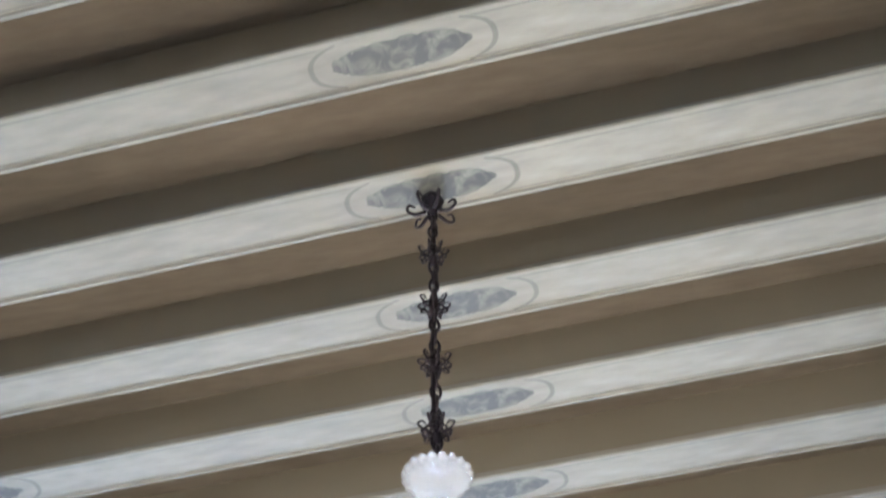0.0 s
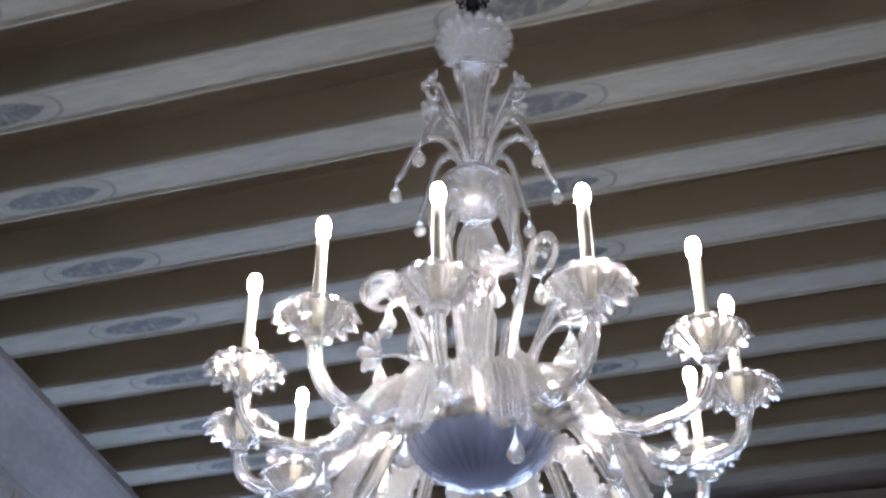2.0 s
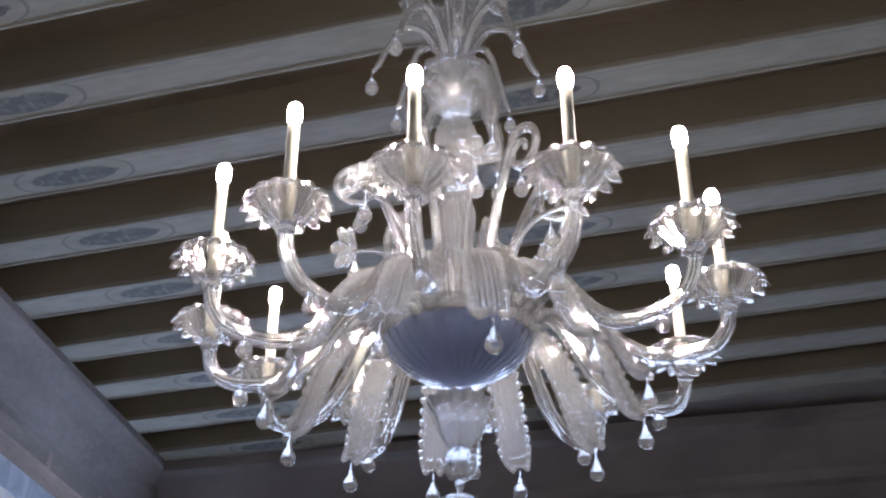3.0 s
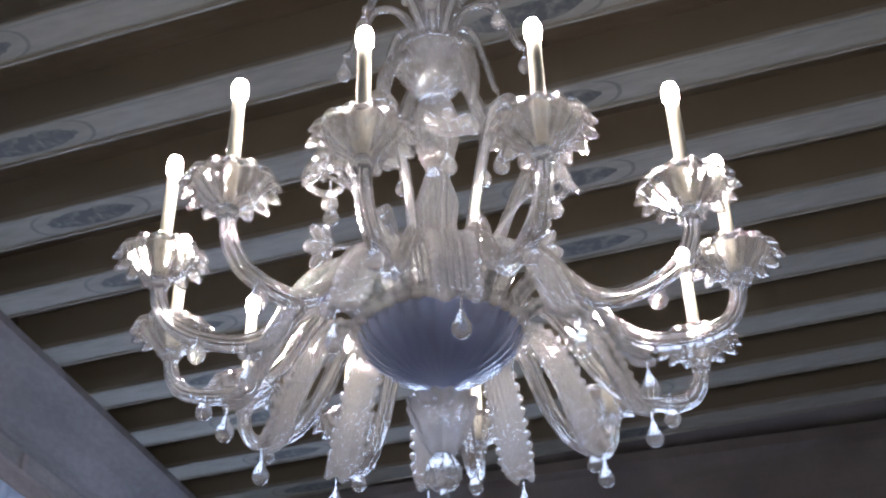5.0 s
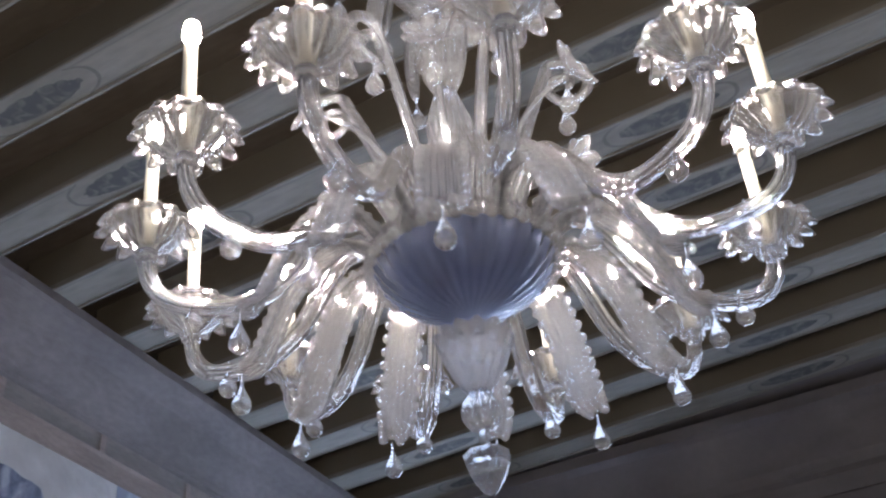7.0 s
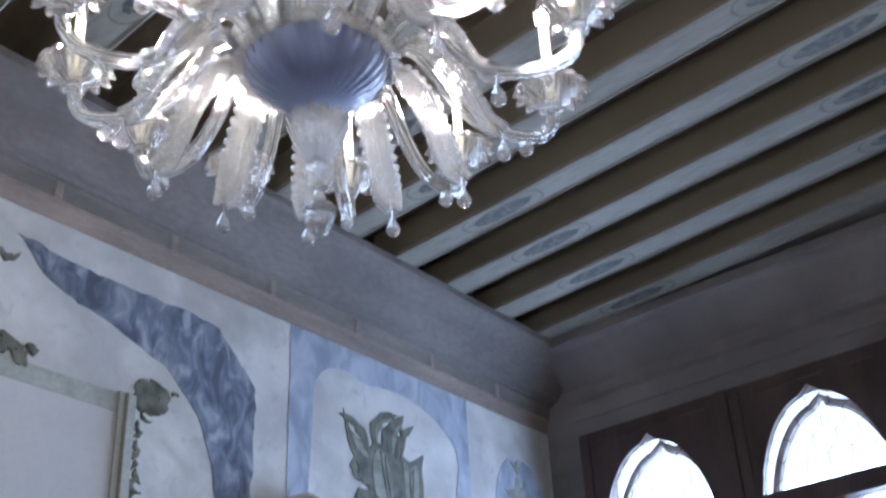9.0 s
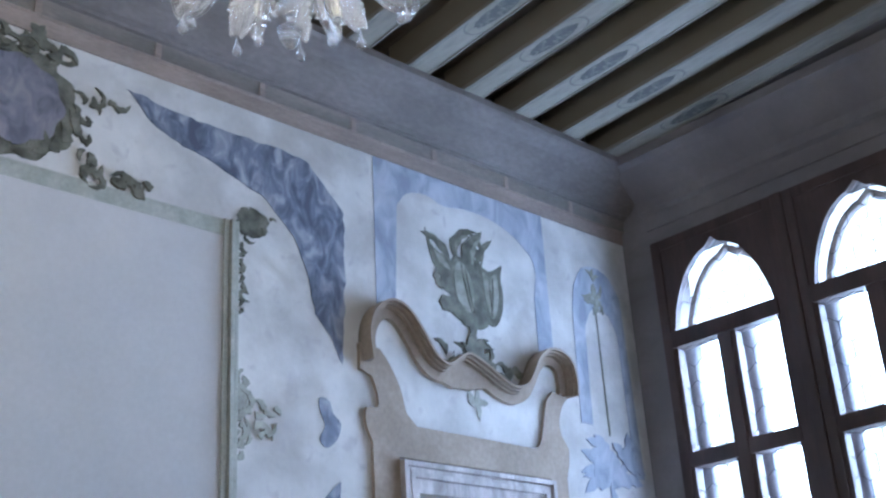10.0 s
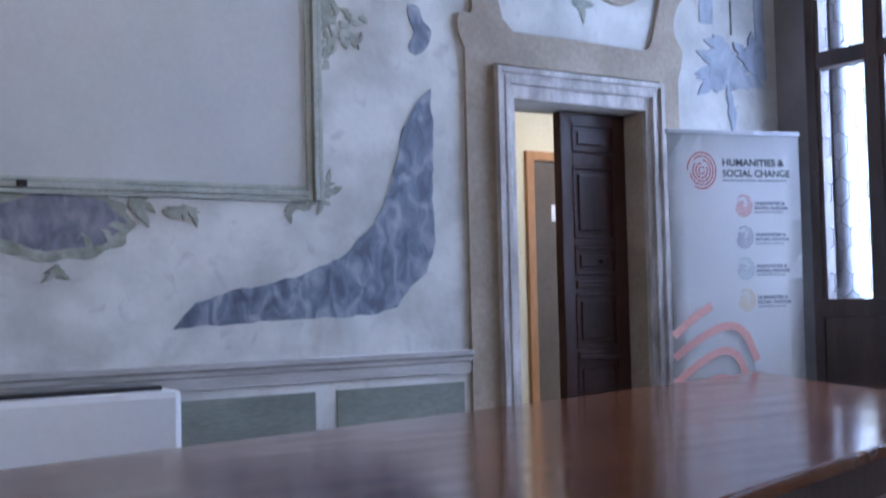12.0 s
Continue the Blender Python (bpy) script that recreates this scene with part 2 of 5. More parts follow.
SLATEPRINT = mat("slate_print", (0.16, 0.18, 0.25), (0.19, 0.21, 0.28), 0.6, 4, 60, 0)
TEALPRINT = mat("teal_grey_print", (0.30, 0.40, 0.45), (0.34, 0.44, 0.49), 0.6, 4, 60, 0)
OCHREPRINT = mat("ochre_print", (0.62, 0.47, 0.22), (0.66, 0.51, 0.26), 0.6, 4, 60, 0)
ALU = mat("brushed_aluminium", (0.55, 0.55, 0.57), (0.63, 0.63, 0.65), 0.35, 8, 80, 0.03, 1.0)
WHITEPLASTIC = mat("white_plastic_casing", (0.84, 0.85, 0.88), (0.88, 0.88, 0.90), 0.35, 3, 60, 0.02)
BLACKPLASTIC = mat("black_plastic_trim", (0.02, 0.02, 0.025), (0.035, 0.035, 0.04), 0.4, 3, 60, 0.02)
IRON = mat("blackened_iron", (0.018, 0.014, 0.018), (0.04, 0.03, 0.035), 0.5, 20, 90, 0.2, 0.6)
CANDLE = mat("ivory_candle_tube", (0.66, 0.63, 0.50), (0.72, 0.69, 0.57), 0.45, 10, 60, 0.03)
LEAD = mat("lead_came", (0.10, 0.10, 0.11), (0.15, 0.15, 0.16), 0.55, 10, 60, 0.1, 0.7)
CRYSTAL = glass("clear_blown_glass", (1, 1, 1), 0.025, 1.60, 0.04, 0.33, 0.02)
LEAFGLASS = glass("bright_ribbed_glass", (1, 1, 1), 0.025, 1.60, 0.05, 0.26, 0.13)
FROSTED = glass("frosted_clear_glass", (0.97, 0.98, 1.0), 0.08, 1.58, 0.05, 0.36, 0.02)
BLUEGLASS = glass("smoky_blue_glass", (0.44, 0.52, 0.80), 0.12, 1.5, 0.62, 0.02, 0.0)
PANE = glass("window_pane_glass", (0.94, 0.97, 1.0), 0.0, 1.1)
BULB = glow("lit_candle_bulb", (1.0, 0.90, 0.78), 1550.0)


# ---- building helpers ----
def part(name, bm, material, parent=None, label="", smooth=False):
    me = bpy.data.meshes.new(name)
    bm.normal_update()
    bm.to_mesh(me)
    bm.free()
    me.materials.append(material)
    if smooth:
        for f in me.polygons:
            f.use_smooth = True
    ob = new(name, me)
    ob.parent = parent
    if label:
        ob["label"] = label
    return ob


def again(name, ob, parent, m=None):
    """One more object on the mesh of ob."""
    o = new(name, ob.data)
    o.parent = parent
    o.matrix_basis = m if m is not None else ob.matrix_basis.copy()
    if "label" in ob:
        o["label"] = ob["label"]
    return o


def empty(name, at=(0, 0, 0), **tags):
    ob = new(name)
    ob.location = at
    return tagged(ob, **tags)


def box(bm, x0, x1, y0, y1, z0, z1, bev=0.0):
    b = bmesh.new()
    bmesh.ops.create_cube(b, size=1)
    for v in b.verts:
        v.co = ((x0 + x1) / 2 + v.co.x * (x1 - x0), (y0 + y1) / 2 + v.co.y * (y1 - y0), (z0 + z1) / 2 + v.co.z * (z1 - z0))
    if bev:
        bmesh.ops.bevel(b, geom=b.edges[:], offset=bev, segments=2, profile=0.6, affect="EDGES")
    merge(bm, b)
    return bm


def merge(bm, b, m=None):
    me = bpy.data.meshes.new("scrap")
    if m is not None:
        b.transform(m)
    b.to_mesh(me)
    b.free()
    bm.from_mesh(me)
    bpy.data.meshes.remove(me)


def boxes(*rows, bev=0.0):
    bm = bmesh.new()
    for r in rows:
        box(bm, *r, bev)
    return bm


def lathe(profile, n=24, ribs=0, depth=0.0, wave=None):
    """Turned shape from (radius, height) pairs; ribs flute it, wave(i, angle) lifts a ring's points."""
    bm = bmesh.new()
    rings = []
    for i, (r, z) in enumerate(profile):
        ring = []
        for k in range(n):
            a = 2 * math.pi * k / n
            rr = r * (1 + depth * math.cos(ribs * a)) if ribs else r
            dz = wave(i, a) if wave else 0.0
            ring.append(bm.verts.new((rr * math.cos(a), rr * math.sin(a), z + dz)))
        rings.append(ring)
    for p, q in zip(rings, rings[1:]):
        for k in range(n):
            bm.faces.new((p[k], p[(k + 1) % n], q[(k + 1) % n], q[k]))
    for ring, flip in ((rings[0], True), (rings[-1], False)):
        if max(v.co.xy.length for v in ring) > 1e-4:
            bm.faces.new(ring[::-1] if flip else ring)
    bmesh.ops.remove_doubles(bm, verts=bm.verts[:], dist=1e-5)
    return bm


def spline(pts, n=6):
    """A smooth line through the points."""
    P = [Vector(p) for p in pts]
    P = [P[0] * 2 - P[1], *P, P[-1] * 2 - P[-2]]
    out = []
    for i in range(1, len(P) - 2):
        a, b, c, d = P[i - 1:i + 3]
        for k in range(n):
            t = k / n
            out.append(0.5 * ((2 * b) + (c - a) * t + (2 * a - 5 * b + 4 * c - d) * t * t + (3 * b - a - 3 * c + d) * t ** 3))
    out.append(P[-2])
    return out


def tube(pts, radius, n=10, ribs=0, depth=0.0, bm=None):
    """A round or fluted rod along the points; radius may be a function of 0..1."""
    bm = bm or bmesh.new()
    P = [Vector(p) for p in pts]
    rings = []
    up = Vector((0.13, 0.97, 0.2))
    for i, p in enumerate(P):
        d = (P[min(i + 1, len(P) - 1)] - P[max(i - 1, 0)]).normalized()
        s = d.cross(up)
        if s.length < 1e-3:
            s = d.cross(Vector((1, 0, 0)))
        s.normalize()
        u = s.cross(d)
        r = radius(i / (len(P) - 1)) if callable(radius) else radius
        ring = []
        for k in range(n):
            a = 2 * math.pi * k / n
            rr = r * (1 + depth * math.cos(ribs * a)) if ribs else r
            ring.append(bm.verts.new(p + s * (rr * math.cos(a)) + u * (rr * math.sin(a))))
        rings.append(ring)
    for p, q in zip(rings, rings[1:]):
        for k in range(n):
            bm.faces.new((p[k], p[(k + 1) % n], q[(k + 1) % n], q[k]))
    bm.faces.new(rings[0][::-1])
    bm.faces.new(rings[-1])
    return bm


def slab(bm, pts, y0, y1):
    """A flat shape in the plane of the frescoed wall, from (x, z) corners, between two depths."""
    a = [bm.verts.new((x, y0, z)) for x, z in pts]
    b = [bm.verts.new((x, y1, z)) for x, z in pts]
    bm.faces.new(a)
    bm.faces.new(b[::-1])
    for i in range(len(a)):
        j = (i + 1) % len(a)
        bm.faces.new((a[j], a[i], b[i], b[j]))
    return bm


def outline(pts, n=4, closed=True):
    if closed:
        P = [Vector((x, z, 0)) for x, z in pts]
        out = []
        for i in range(len(P)):
            a, b, c, d = P[i - 1], P[i], P[(i + 1) % len(P)], P[(i + 2) % len(P)]
            for k in range(n):
                t = k / n
                q = 0.5 * ((2 * b) + (c - a) * t + (2 * a - 5 * b + 4 * c - d) * t * t + (3 * b - a - 3 * c + d) * t ** 3)
                out.append((q.x, q.y))
        return out
    return [(p.x, p.y) for p in spline([(x, z, 0) for x, z in pts], n)]


def leaf_shape(x, z, length, width, angle, curl=0.25, n=7):
    """Corners of a pointed, bent leaf that starts at (x, z) and grows along the angle (degrees)."""
    left, right = [], []
    for i in range(n + 1):
        t = i / n
        a = radians(angle + curl * 90 * t)
        px, pz = x + length * t * math.cos(a), z + length * t * math.sin(a)
        w = width * math.sin(math.pi * min(1, t * 0.93 + 0.07)) ** 0.8 * (1 + 0.32 * math.cos(t * 16))
        nx, nz = -math.sin(a), math.cos(a)
        left.append((px + nx * w / 2, pz + nz * w / 2))
        right.append((px - nx * w / 2, pz - nz * w / 2))
    return left + right[::-1]


def disc(bm, x, z, rx, rz, y0, y1, n=20, tilt=0.0, lobes=0, depth=0.0):
    pts = []
    for k in range(n):
        a = 2 * math.pi * k / n
        f = 1 + depth * math.cos(lobes * a) if lobes else 1
        px, pz = rx * f * math.cos(a), rz * f * math.sin(a)
        c, s = math.cos(tilt), math.sin(tilt)
        pts.append((x + px * c - pz * s, z + px * s + pz * c))
    return slab(bm, pts, y0, y1)


def extrude_profile(prof, axis, a, b):
    """A straight moulding: prof is (out, up) corners; axis 'x' runs along x with out along y, 'y' runs along y with out along x."""
    bm = bmesh.new()
    def at(o, z, s):
        return (s, o, z) if axis == "x" else (o, s, z)
    p = [bm.verts.new(at(o, z, a)) for o, z in prof]
    q = [bm.verts.new(at(o, z, b)) for o, z in prof]
    n = len(prof)
    for i in range(n):
        j = (i + 1) % n
        bm.faces.new((p[i], p[j], q[j], q[i]))
    bm.faces.new(p[::-1])
    bm.faces.new(q)
    bmesh.ops.recalc_face_normals(bm, faces=bm.faces[:])
    return bm


# ---- the room ----
DOOR = (2.89, 3.82, 2.185)                            # opening: from, to, height


def structure(name, bm, material, label):
    return tagged(part(name, bm, material), label=label, kind="structure")


structure("floor", boxes((BACK - 0.3, WIN + 0.4, SIDE - 0.3, 6.6, -0.12, 0.0)), FLOORWOOD, "polished speckled terrazzo floor of the hall")
structure("ceiling", boxes((BACK - 0.3, WIN + 0.4, SIDE - 0.3, WALL + 0.3, DECK_Z, DECK_Z + 0.12)), DECK, "dark brown board ceiling between the beams")
structure("wall_north", boxes((BACK - 0.3, DOOR[0], WALL, WALL + 0.30, 0, DECK_Z), (DOOR[1], WIN + 0.4, WALL, WALL + 0.30, 0, DECK_Z),
          (DOOR[0], DOOR[1], WALL, WALL + 0.30, DOOR[2], DECK_Z)), PLASTER, "pale plaster wall with faded frescoes and a doorway")
structure("wall_west", boxes((BACK - 0.3, BACK, SIDE, WALL, 0, DECK_Z)), PLASTER, "plain pale plaster wall")
structure("wall_south", boxes((BACK - 0.3, WIN + 0.4, SIDE - 0.3, SIDE, 0, DECK_Z)), PLASTER, "plain pale plaster wall")
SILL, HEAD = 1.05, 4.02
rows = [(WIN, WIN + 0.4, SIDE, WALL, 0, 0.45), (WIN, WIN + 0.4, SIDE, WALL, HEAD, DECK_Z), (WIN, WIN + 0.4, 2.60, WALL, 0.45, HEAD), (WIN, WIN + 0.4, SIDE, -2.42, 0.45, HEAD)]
# darker than the other walls: shade against the windows is in the colour
structure("wall_east", boxes(*rows), BACKLIT, "grey plaster wall around tall gothic windows, backlit shade in its colour")

# beams across the hall, not quite square to the frescoed wall
BEAM_TURN = -0.072
for i in range(-6, 11):
    x = -0.038 + 0.4415 * i + 0.004 * math.sin(i * 2.1)
    bm = bmesh.new()
    y0, y1 = SIDE + 0.02, 2.70
    prof = [(-0.080, 0.215), (-0.080, 0.020), (-0.085, 0.016), (-0.085, 0.004), (-0.080, 0.0), (-0.072, 0.0), (-0.069, 0.006), (-0.052, 0.006),
            (0.052, 0.006), (0.069, 0.006), (0.072, 0.0), (0.080, 0.0), (0.085, 0.004), (0.085, 0.016), (0.080, 0.020), (0.080, 0.215)]
    b = extrude_profile(prof, "y", y0, y1)
    beam = part("ceiling_beam", b, BEAM)
    beam.location = (x, 0, BEAM_Z)
    beam.rotation_euler = (0, 0, BEAM_TURN)
    tagged(beam, label="limewashed ceiling beam with stencilled grey oval cartouches", category="beam", group="ceiling beams", kind="structure")

# plate in the same darkened colour as the backlit window wall
plate = part("wall_plate", boxes((4.43, 5.15, SIDE + 0.02, 2.66, 0.035, 0.205), bev=0.01), BACKLIT)
plate.location, plate.rotation_euler = (0, 0, BEAM_Z), (0, 0, BEAM_TURN)
tagged(plate, label="grey wall plate beside the last beam, coloured dark as if backlit", kind="structure")

# cornice on the frescoed wall: faded red band, dark band with little pilasters, grey cove
cornice = tagged(part("cornice", extrude_profile([(WALL, 4.275), (2.775, 4.276), (2.77, 4.29), (2.735, 4.30), (2.62, 4.44), (2.545, 4.50), (2.53, 4.52), (2.53, BEAM_Z + 0.004), (WALL, BEAM_Z + 0.004)], "x", BACK, WIN), COVE),
                 label="grey painted cove cornice under the beam ends", kind="structure")
part("red_band", extrude_profile([(WALL, 4.10), (2.832, 4.10), (2.826, 4.185), (2.805, 4.19), (WALL, 4.19)], "x", BACK, WIN), FRIEZE, cornice, "faded red painted band")
part("dark_band", extrude_profile([(WALL, 4.19), (2.812, 4.19), (2.800, 4.274), (WALL, 4.274)], "x", BACK, WIN), FRIEZE_DARK, cornice, "dark painted band")
for i in range(9):
    x = -0.6 + i * 0.62
    part("pilaster_block", boxes((x, x + 0.035, 2.797, 2.83, 4.188, 4.272), bev=0.003), FRIEZE, cornice)
# cornice over the windows, backlit shade painted in as well
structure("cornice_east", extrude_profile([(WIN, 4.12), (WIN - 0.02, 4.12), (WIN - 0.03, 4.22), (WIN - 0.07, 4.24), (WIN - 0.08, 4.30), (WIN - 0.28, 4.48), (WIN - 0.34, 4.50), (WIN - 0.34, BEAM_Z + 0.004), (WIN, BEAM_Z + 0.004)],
          "y", SIDE, 2.62), BACKLIT, "grey brown cornice over the windows, darkened in colour as if backlit")

# dado under the fresco
RAIL = mat("streaked_dado_plaster", (0.40, 0.38, 0.37), (0.55, 0.53, 0.52), 0.8, 3, 40, 0.12, stretch=(0.5, 1, 4))
dado = tagged(part("dado_rail", extrude_profile([(WALL, 0.785), (WALL - 0.016, 0.785), (WALL - 0.016, 0.836), (WALL - 0.026, 0.842), (WALL - 0.028, 0.862), (WALL - 0.044, 0.872), (WALL - 0.045, 0.896), (WALL, 0.898)], "x", BACK, 2.588), RAIL),
              label="pale moulded dado rail along the frescoed wall", kind="structure")
for x0, x1 in ((-1.9, -0.35), (-0.25, 0.82), (0.92, 1.72), (1.83, 2.55)):
    part("dado_panel", boxes((x0, x1, WALL - 0.006, WALL, 0.16, 0.74), bev=0.002), DADO, dado, "faded green painted dado panel")
structure("baseboard", boxes((BACK, 2.58, WALL - 0.02, WALL, 0, 0.11), bev=0.004), STONE, "pale stone skirting")

# the doorway: stone casing, stucco surround, double door leaf, passage behind
casing = tagged(new("door_casing"), label="pale grey stone door casing with stepped mouldings", kind="structure")
cx0, cx1, ct = 2.765, 3.935, 2.345
for nm, r in (("jamb", (cx0, DOOR[0], WALL - 0.045, WALL + 0.30, 0, DOOR[2])), ("jamb", (DOOR[1], cx1, WALL - 0.045, WALL + 0.30, 0, DOOR[2]))):
    s = 1 if r[0] == cx0 else -1
    e = cx0 if s == 1 else cx1
    bm = boxes((min(e, e + s * 0.03), max(e, e + s * 0.03), WALL - 0.060, WALL, 0, ct), (min(e + s * .03, e + s * .055), max(e + s * .03, e + s * .055), WALL - 0.042, WALL, 0, ct - .03),
               (min(e + s * .055, e + s * .085), max(e + s * .055, e + s * .085), WALL - 0.050, WALL, 0, ct - .055), (min(e + s * .085, e + s * .125), max(e + s * .085, e + s * .125), WALL - 0.030, WALL + 0.004, 0, DOOR[2]), bev=0.004)
    part(nm, bm, STONE, casing)
part("lintel", boxes((cx0 + .03, cx1 - .03, WALL - 0.060, WALL, ct - .03, ct), (cx0 + .055, cx1 - .055, WALL - 0.042, WALL, ct - .055, ct - .03), (cx0 + .085, cx1 - .085, WALL - 0.050, WALL, ct - .085, ct - .055),
                     (DOOR[0] - .04, DOOR[1] + .04, WALL - 0.030, WALL + 0.004, DOOR[2], ct - .085), bev=0.004), STONE, casing)
part("reveal", boxes((DOOR[1] - 0.006, DOOR[1] + 0.002, WALL + .005, WALL + .30, 0, DOOR[2]), (DOOR[0] - 0.002, DOOR[0] + 0.006, WALL + .005, WALL + .30, 0, DOOR[2])), STUCCO, casing, "beige plaster reveal")

# stucco surround: side pieces with ears, a shelf over the door, an open scrolled gable
sur = tagged(new("door_surround"), label="beige brown stucco door surround with a scrolled broken gable", category="door surround", kind="structure")
bm = bmesh.new()
slab(bm, [(2.59, 0.0), (2.765, 0.0), (2.765, 2.36), (3.935, 2.36), (3.935, 0.0), (4.08, 0.0), (4.08, 2.38), *outline([(4.11, 2.46), (4.12, 2.56), (4.07, 2.63), (4.06, 2.72), (4.10, 2.82), (4.16, 2.88)], 3, False),
          (4.02, 2.90), *outline([(3.96, 2.84), (3.92, 2.70), (3.87, 2.56), (3.80, 2.53)], 3, False), (2.90, 2.54), *outline([(2.83, 2.60), (2.79, 2.74), (2.72, 2.86), (2.66, 2.93)], 3, False),
          (2.52, 2.94), (2.52, 2.80), *outline([(2.60, 2.77), (2.635, 2.68), (2.63, 2.61), (2.56, 2.60), (2.55, 2.51), (2.59, 2.42)], 3, False), (2.59, 2.36)], WALL - 0.022, WALL)
part("flat_frame", bm, STUCCO, sur)
edge = [(2.545, 2.84), (2.535, 3.00), (2.59, 3.13), (2.70, 3.20), (2.82, 3.17), (2.92, 3.06), (3.00, 2.95), (3.09, 2.905), (3.17, 2.95), (3.26, 2.995), (3.36, 2.965), (3.46, 2.92), (3.56, 2.875), (3.65, 2.86), (3.73, 2.895), (3.79, 2.975), (3.85, 3.07), (3.94, 3.14), (4.05, 3.15), (4.15, 3.09), (4.18, 2.97), (4.17, 2.88)]
crest = outline(edge, 5, False)
for k, (off, dep, th) in enumerate(((0.0, 0.105, 0.014), (0.0145, 0.080, 0.012), (0.027, 0.055, 0.010))):
    bm = bmesh.new()
    rings = []
    for i, (x, z) in enumerate(crest):
        a, b = crest[max(i - 1, 0)], crest[min(i + 1, len(crest) - 1)]
        d = Vector((b[0] - a[0], b[1] - a[1])).normalized()
        nx, nz = d.y, -d.x
        p, q = (x + nx * off, z + nz * off), (x + nx * (off + th), z + nz * (off + th))
        rings.append([bm.verts.new(c) for c in ((p[0], WALL - dep, p[1]), (q[0], WALL - dep, q[1]), (q[0], WALL, q[1]), (p[0], WALL, p[1]))])
    for r, s in zip(rings, rings[1:]):
        for j in range(4):
            bm.faces.new((r[j], r[(j + 1) % 4], s[(j + 1) % 4], s[j]))
    bm.faces.new(rings[0][::-1])
    bm.faces.new(rings[-1])
    bmesh.ops.recalc_face_normals(bm, faces=bm.faces[:])
    part("scroll_moulding", bm, STUCCO, sur)
bm = bmesh.new()
band = []
for i, (x, z) in enumerate(crest):
    a, b = crest[max(i - 1, 0)], crest[min(i + 1, len(crest) - 1)]
    d = Vector((b[0] - a[0], b[1] - a[1])).normalized()
    band.append((x + d.y * 0.092, z - d.x * 0.092))
rings = [[bm.verts.new(c) for c in ((p[0], WALL - 0.03, p[1]), (q[0], WALL - 0.03, q[1]), (q[0], WALL, q[1]), (p[0], WALL, p[1]))] for p, q in zip(crest, band)]
for r, s in zip(rings, rings[1:]):
    for j in range(4):
        bm.faces.new((r[j], r[(j + 1) % 4], s[(j + 1) % 4], s[j]))
bmesh.ops.recalc_face_normals(bm, faces=bm.faces[:])
part("scroll_band", bm, STUCCO, sur)
part("centre_block", slab(bmesh.new(), [(3.05, 2.83), (3.10, 2.87), (3.25, 2.97), (3.46, 2.89), (3.44, 2.83), (3.30, 2.80), (3.16, 2.795)], WALL - 0.034, WALL), STUCCO, sur)

# right leaf of the double door, shut, at the back of the reveal; the other leaf is folded away
leaf = tagged(new("door_1"), label="dark panelled walnut door leaf, shut beside the open half", category="door", kind="structure")
lx0, lx1, ly = 3.345, 3.812, WALL + 0.165
part("board", boxes((lx0, lx1, ly, ly + 0.035, 0.01, DOOR[2] - 0.004), bev=0.003), DARKWOOD, leaf)
part("meeting_stile", boxes((lx0 - 0.012, lx0 + 0.072, ly - 0.016, ly + 0.045, 0.01, DOOR[2] - 0.006), bev=0.006), DARKWOOD, leaf)
part("hinge_stile", boxes((lx1 - 0.085, lx1, ly - 0.014, ly, 0.01, DOOR[2] - 0.006), bev=0.005), DARKWOOD, leaf)
RAILS = ((2.115, 2.178), (1.875, 1.955), (1.425, 1.47), (1.165, 1.265), (0.79, 0.86), (0.40, 0.50), (0.02, 0.16))
for z0, z1 in RAILS:
    part("rail", boxes((lx0 + 0.072, lx1 - 0.085, ly - 0.013, ly, z0, z1), bev=0.005), DARKWOOD, leaf)
for (a, b_), (c_, d_) in zip(RAILS[1:], RAILS):
    z0, z1, p0, p1 = b_, c_, lx0 + 0.072, lx1 - 0.085
    # raised field inside a bead moulding
    part("panel", boxes((p0 + 0.045, p1 - 0.045, ly - 0.012, ly, z0 + 0.045, z1 - 0.045), bev=0.007), DARKWOOD, leaf)
    part("bead_moulding", boxes((p0, p0 + 0.016, ly - 0.020, ly, z0, z1), (p1 - 0.016, p1, ly - 0.020, ly, z0, z1),
                                (p0 + 0.016, p1 - 0.016, ly - 0.020, ly, z0, z0 + 0.016), (p0 + 0.016, p1 - 0.016, ly - 0.020, ly, z1 - 0.016, z1), bev=0.005), DARKWOOD, leaf)
part("drip_ledge", boxes((lx0 + 0.074, lx1 - 0.087, ly - 0.032, ly, 1.195, 1.215), (lx0 + 0.080, lx1 - 0.093, ly - 0.026, ly, 1.217, 1.235), bev=0.004), DARKWOOD, leaf)
part("drip_ledge", boxes((lx0 + 0.074, lx1 - 0.087, ly - 0.032, ly, 0.80, 0.82), (lx0 + 0.080, lx1 - 0.093, ly - 0.026, ly, 0.822, 0.84), bev=0.004), DARKWOOD, leaf)
knob = lathe([(0.0, 0), (.011, .002), (.014, .012), (.008, .022), (.006, .034)], 14)
knob.transform(Matrix.Translation((3.60, ly - 0.042, 1.345)) @ Matrix.Rotation(radians(-90), 4, "X"))
part("knob", knob, IRON, leaf, "dark iron knob", True)
leaf2 = tagged(part("door_2", boxes((2.88, 2.918, WALL + .305, WALL + .77, 0.01, DOOR[2] - 0.01), bev=0.004), DARKWOOD), label="dark walnut door leaf folded back in the passage", category="door", kind="structure")

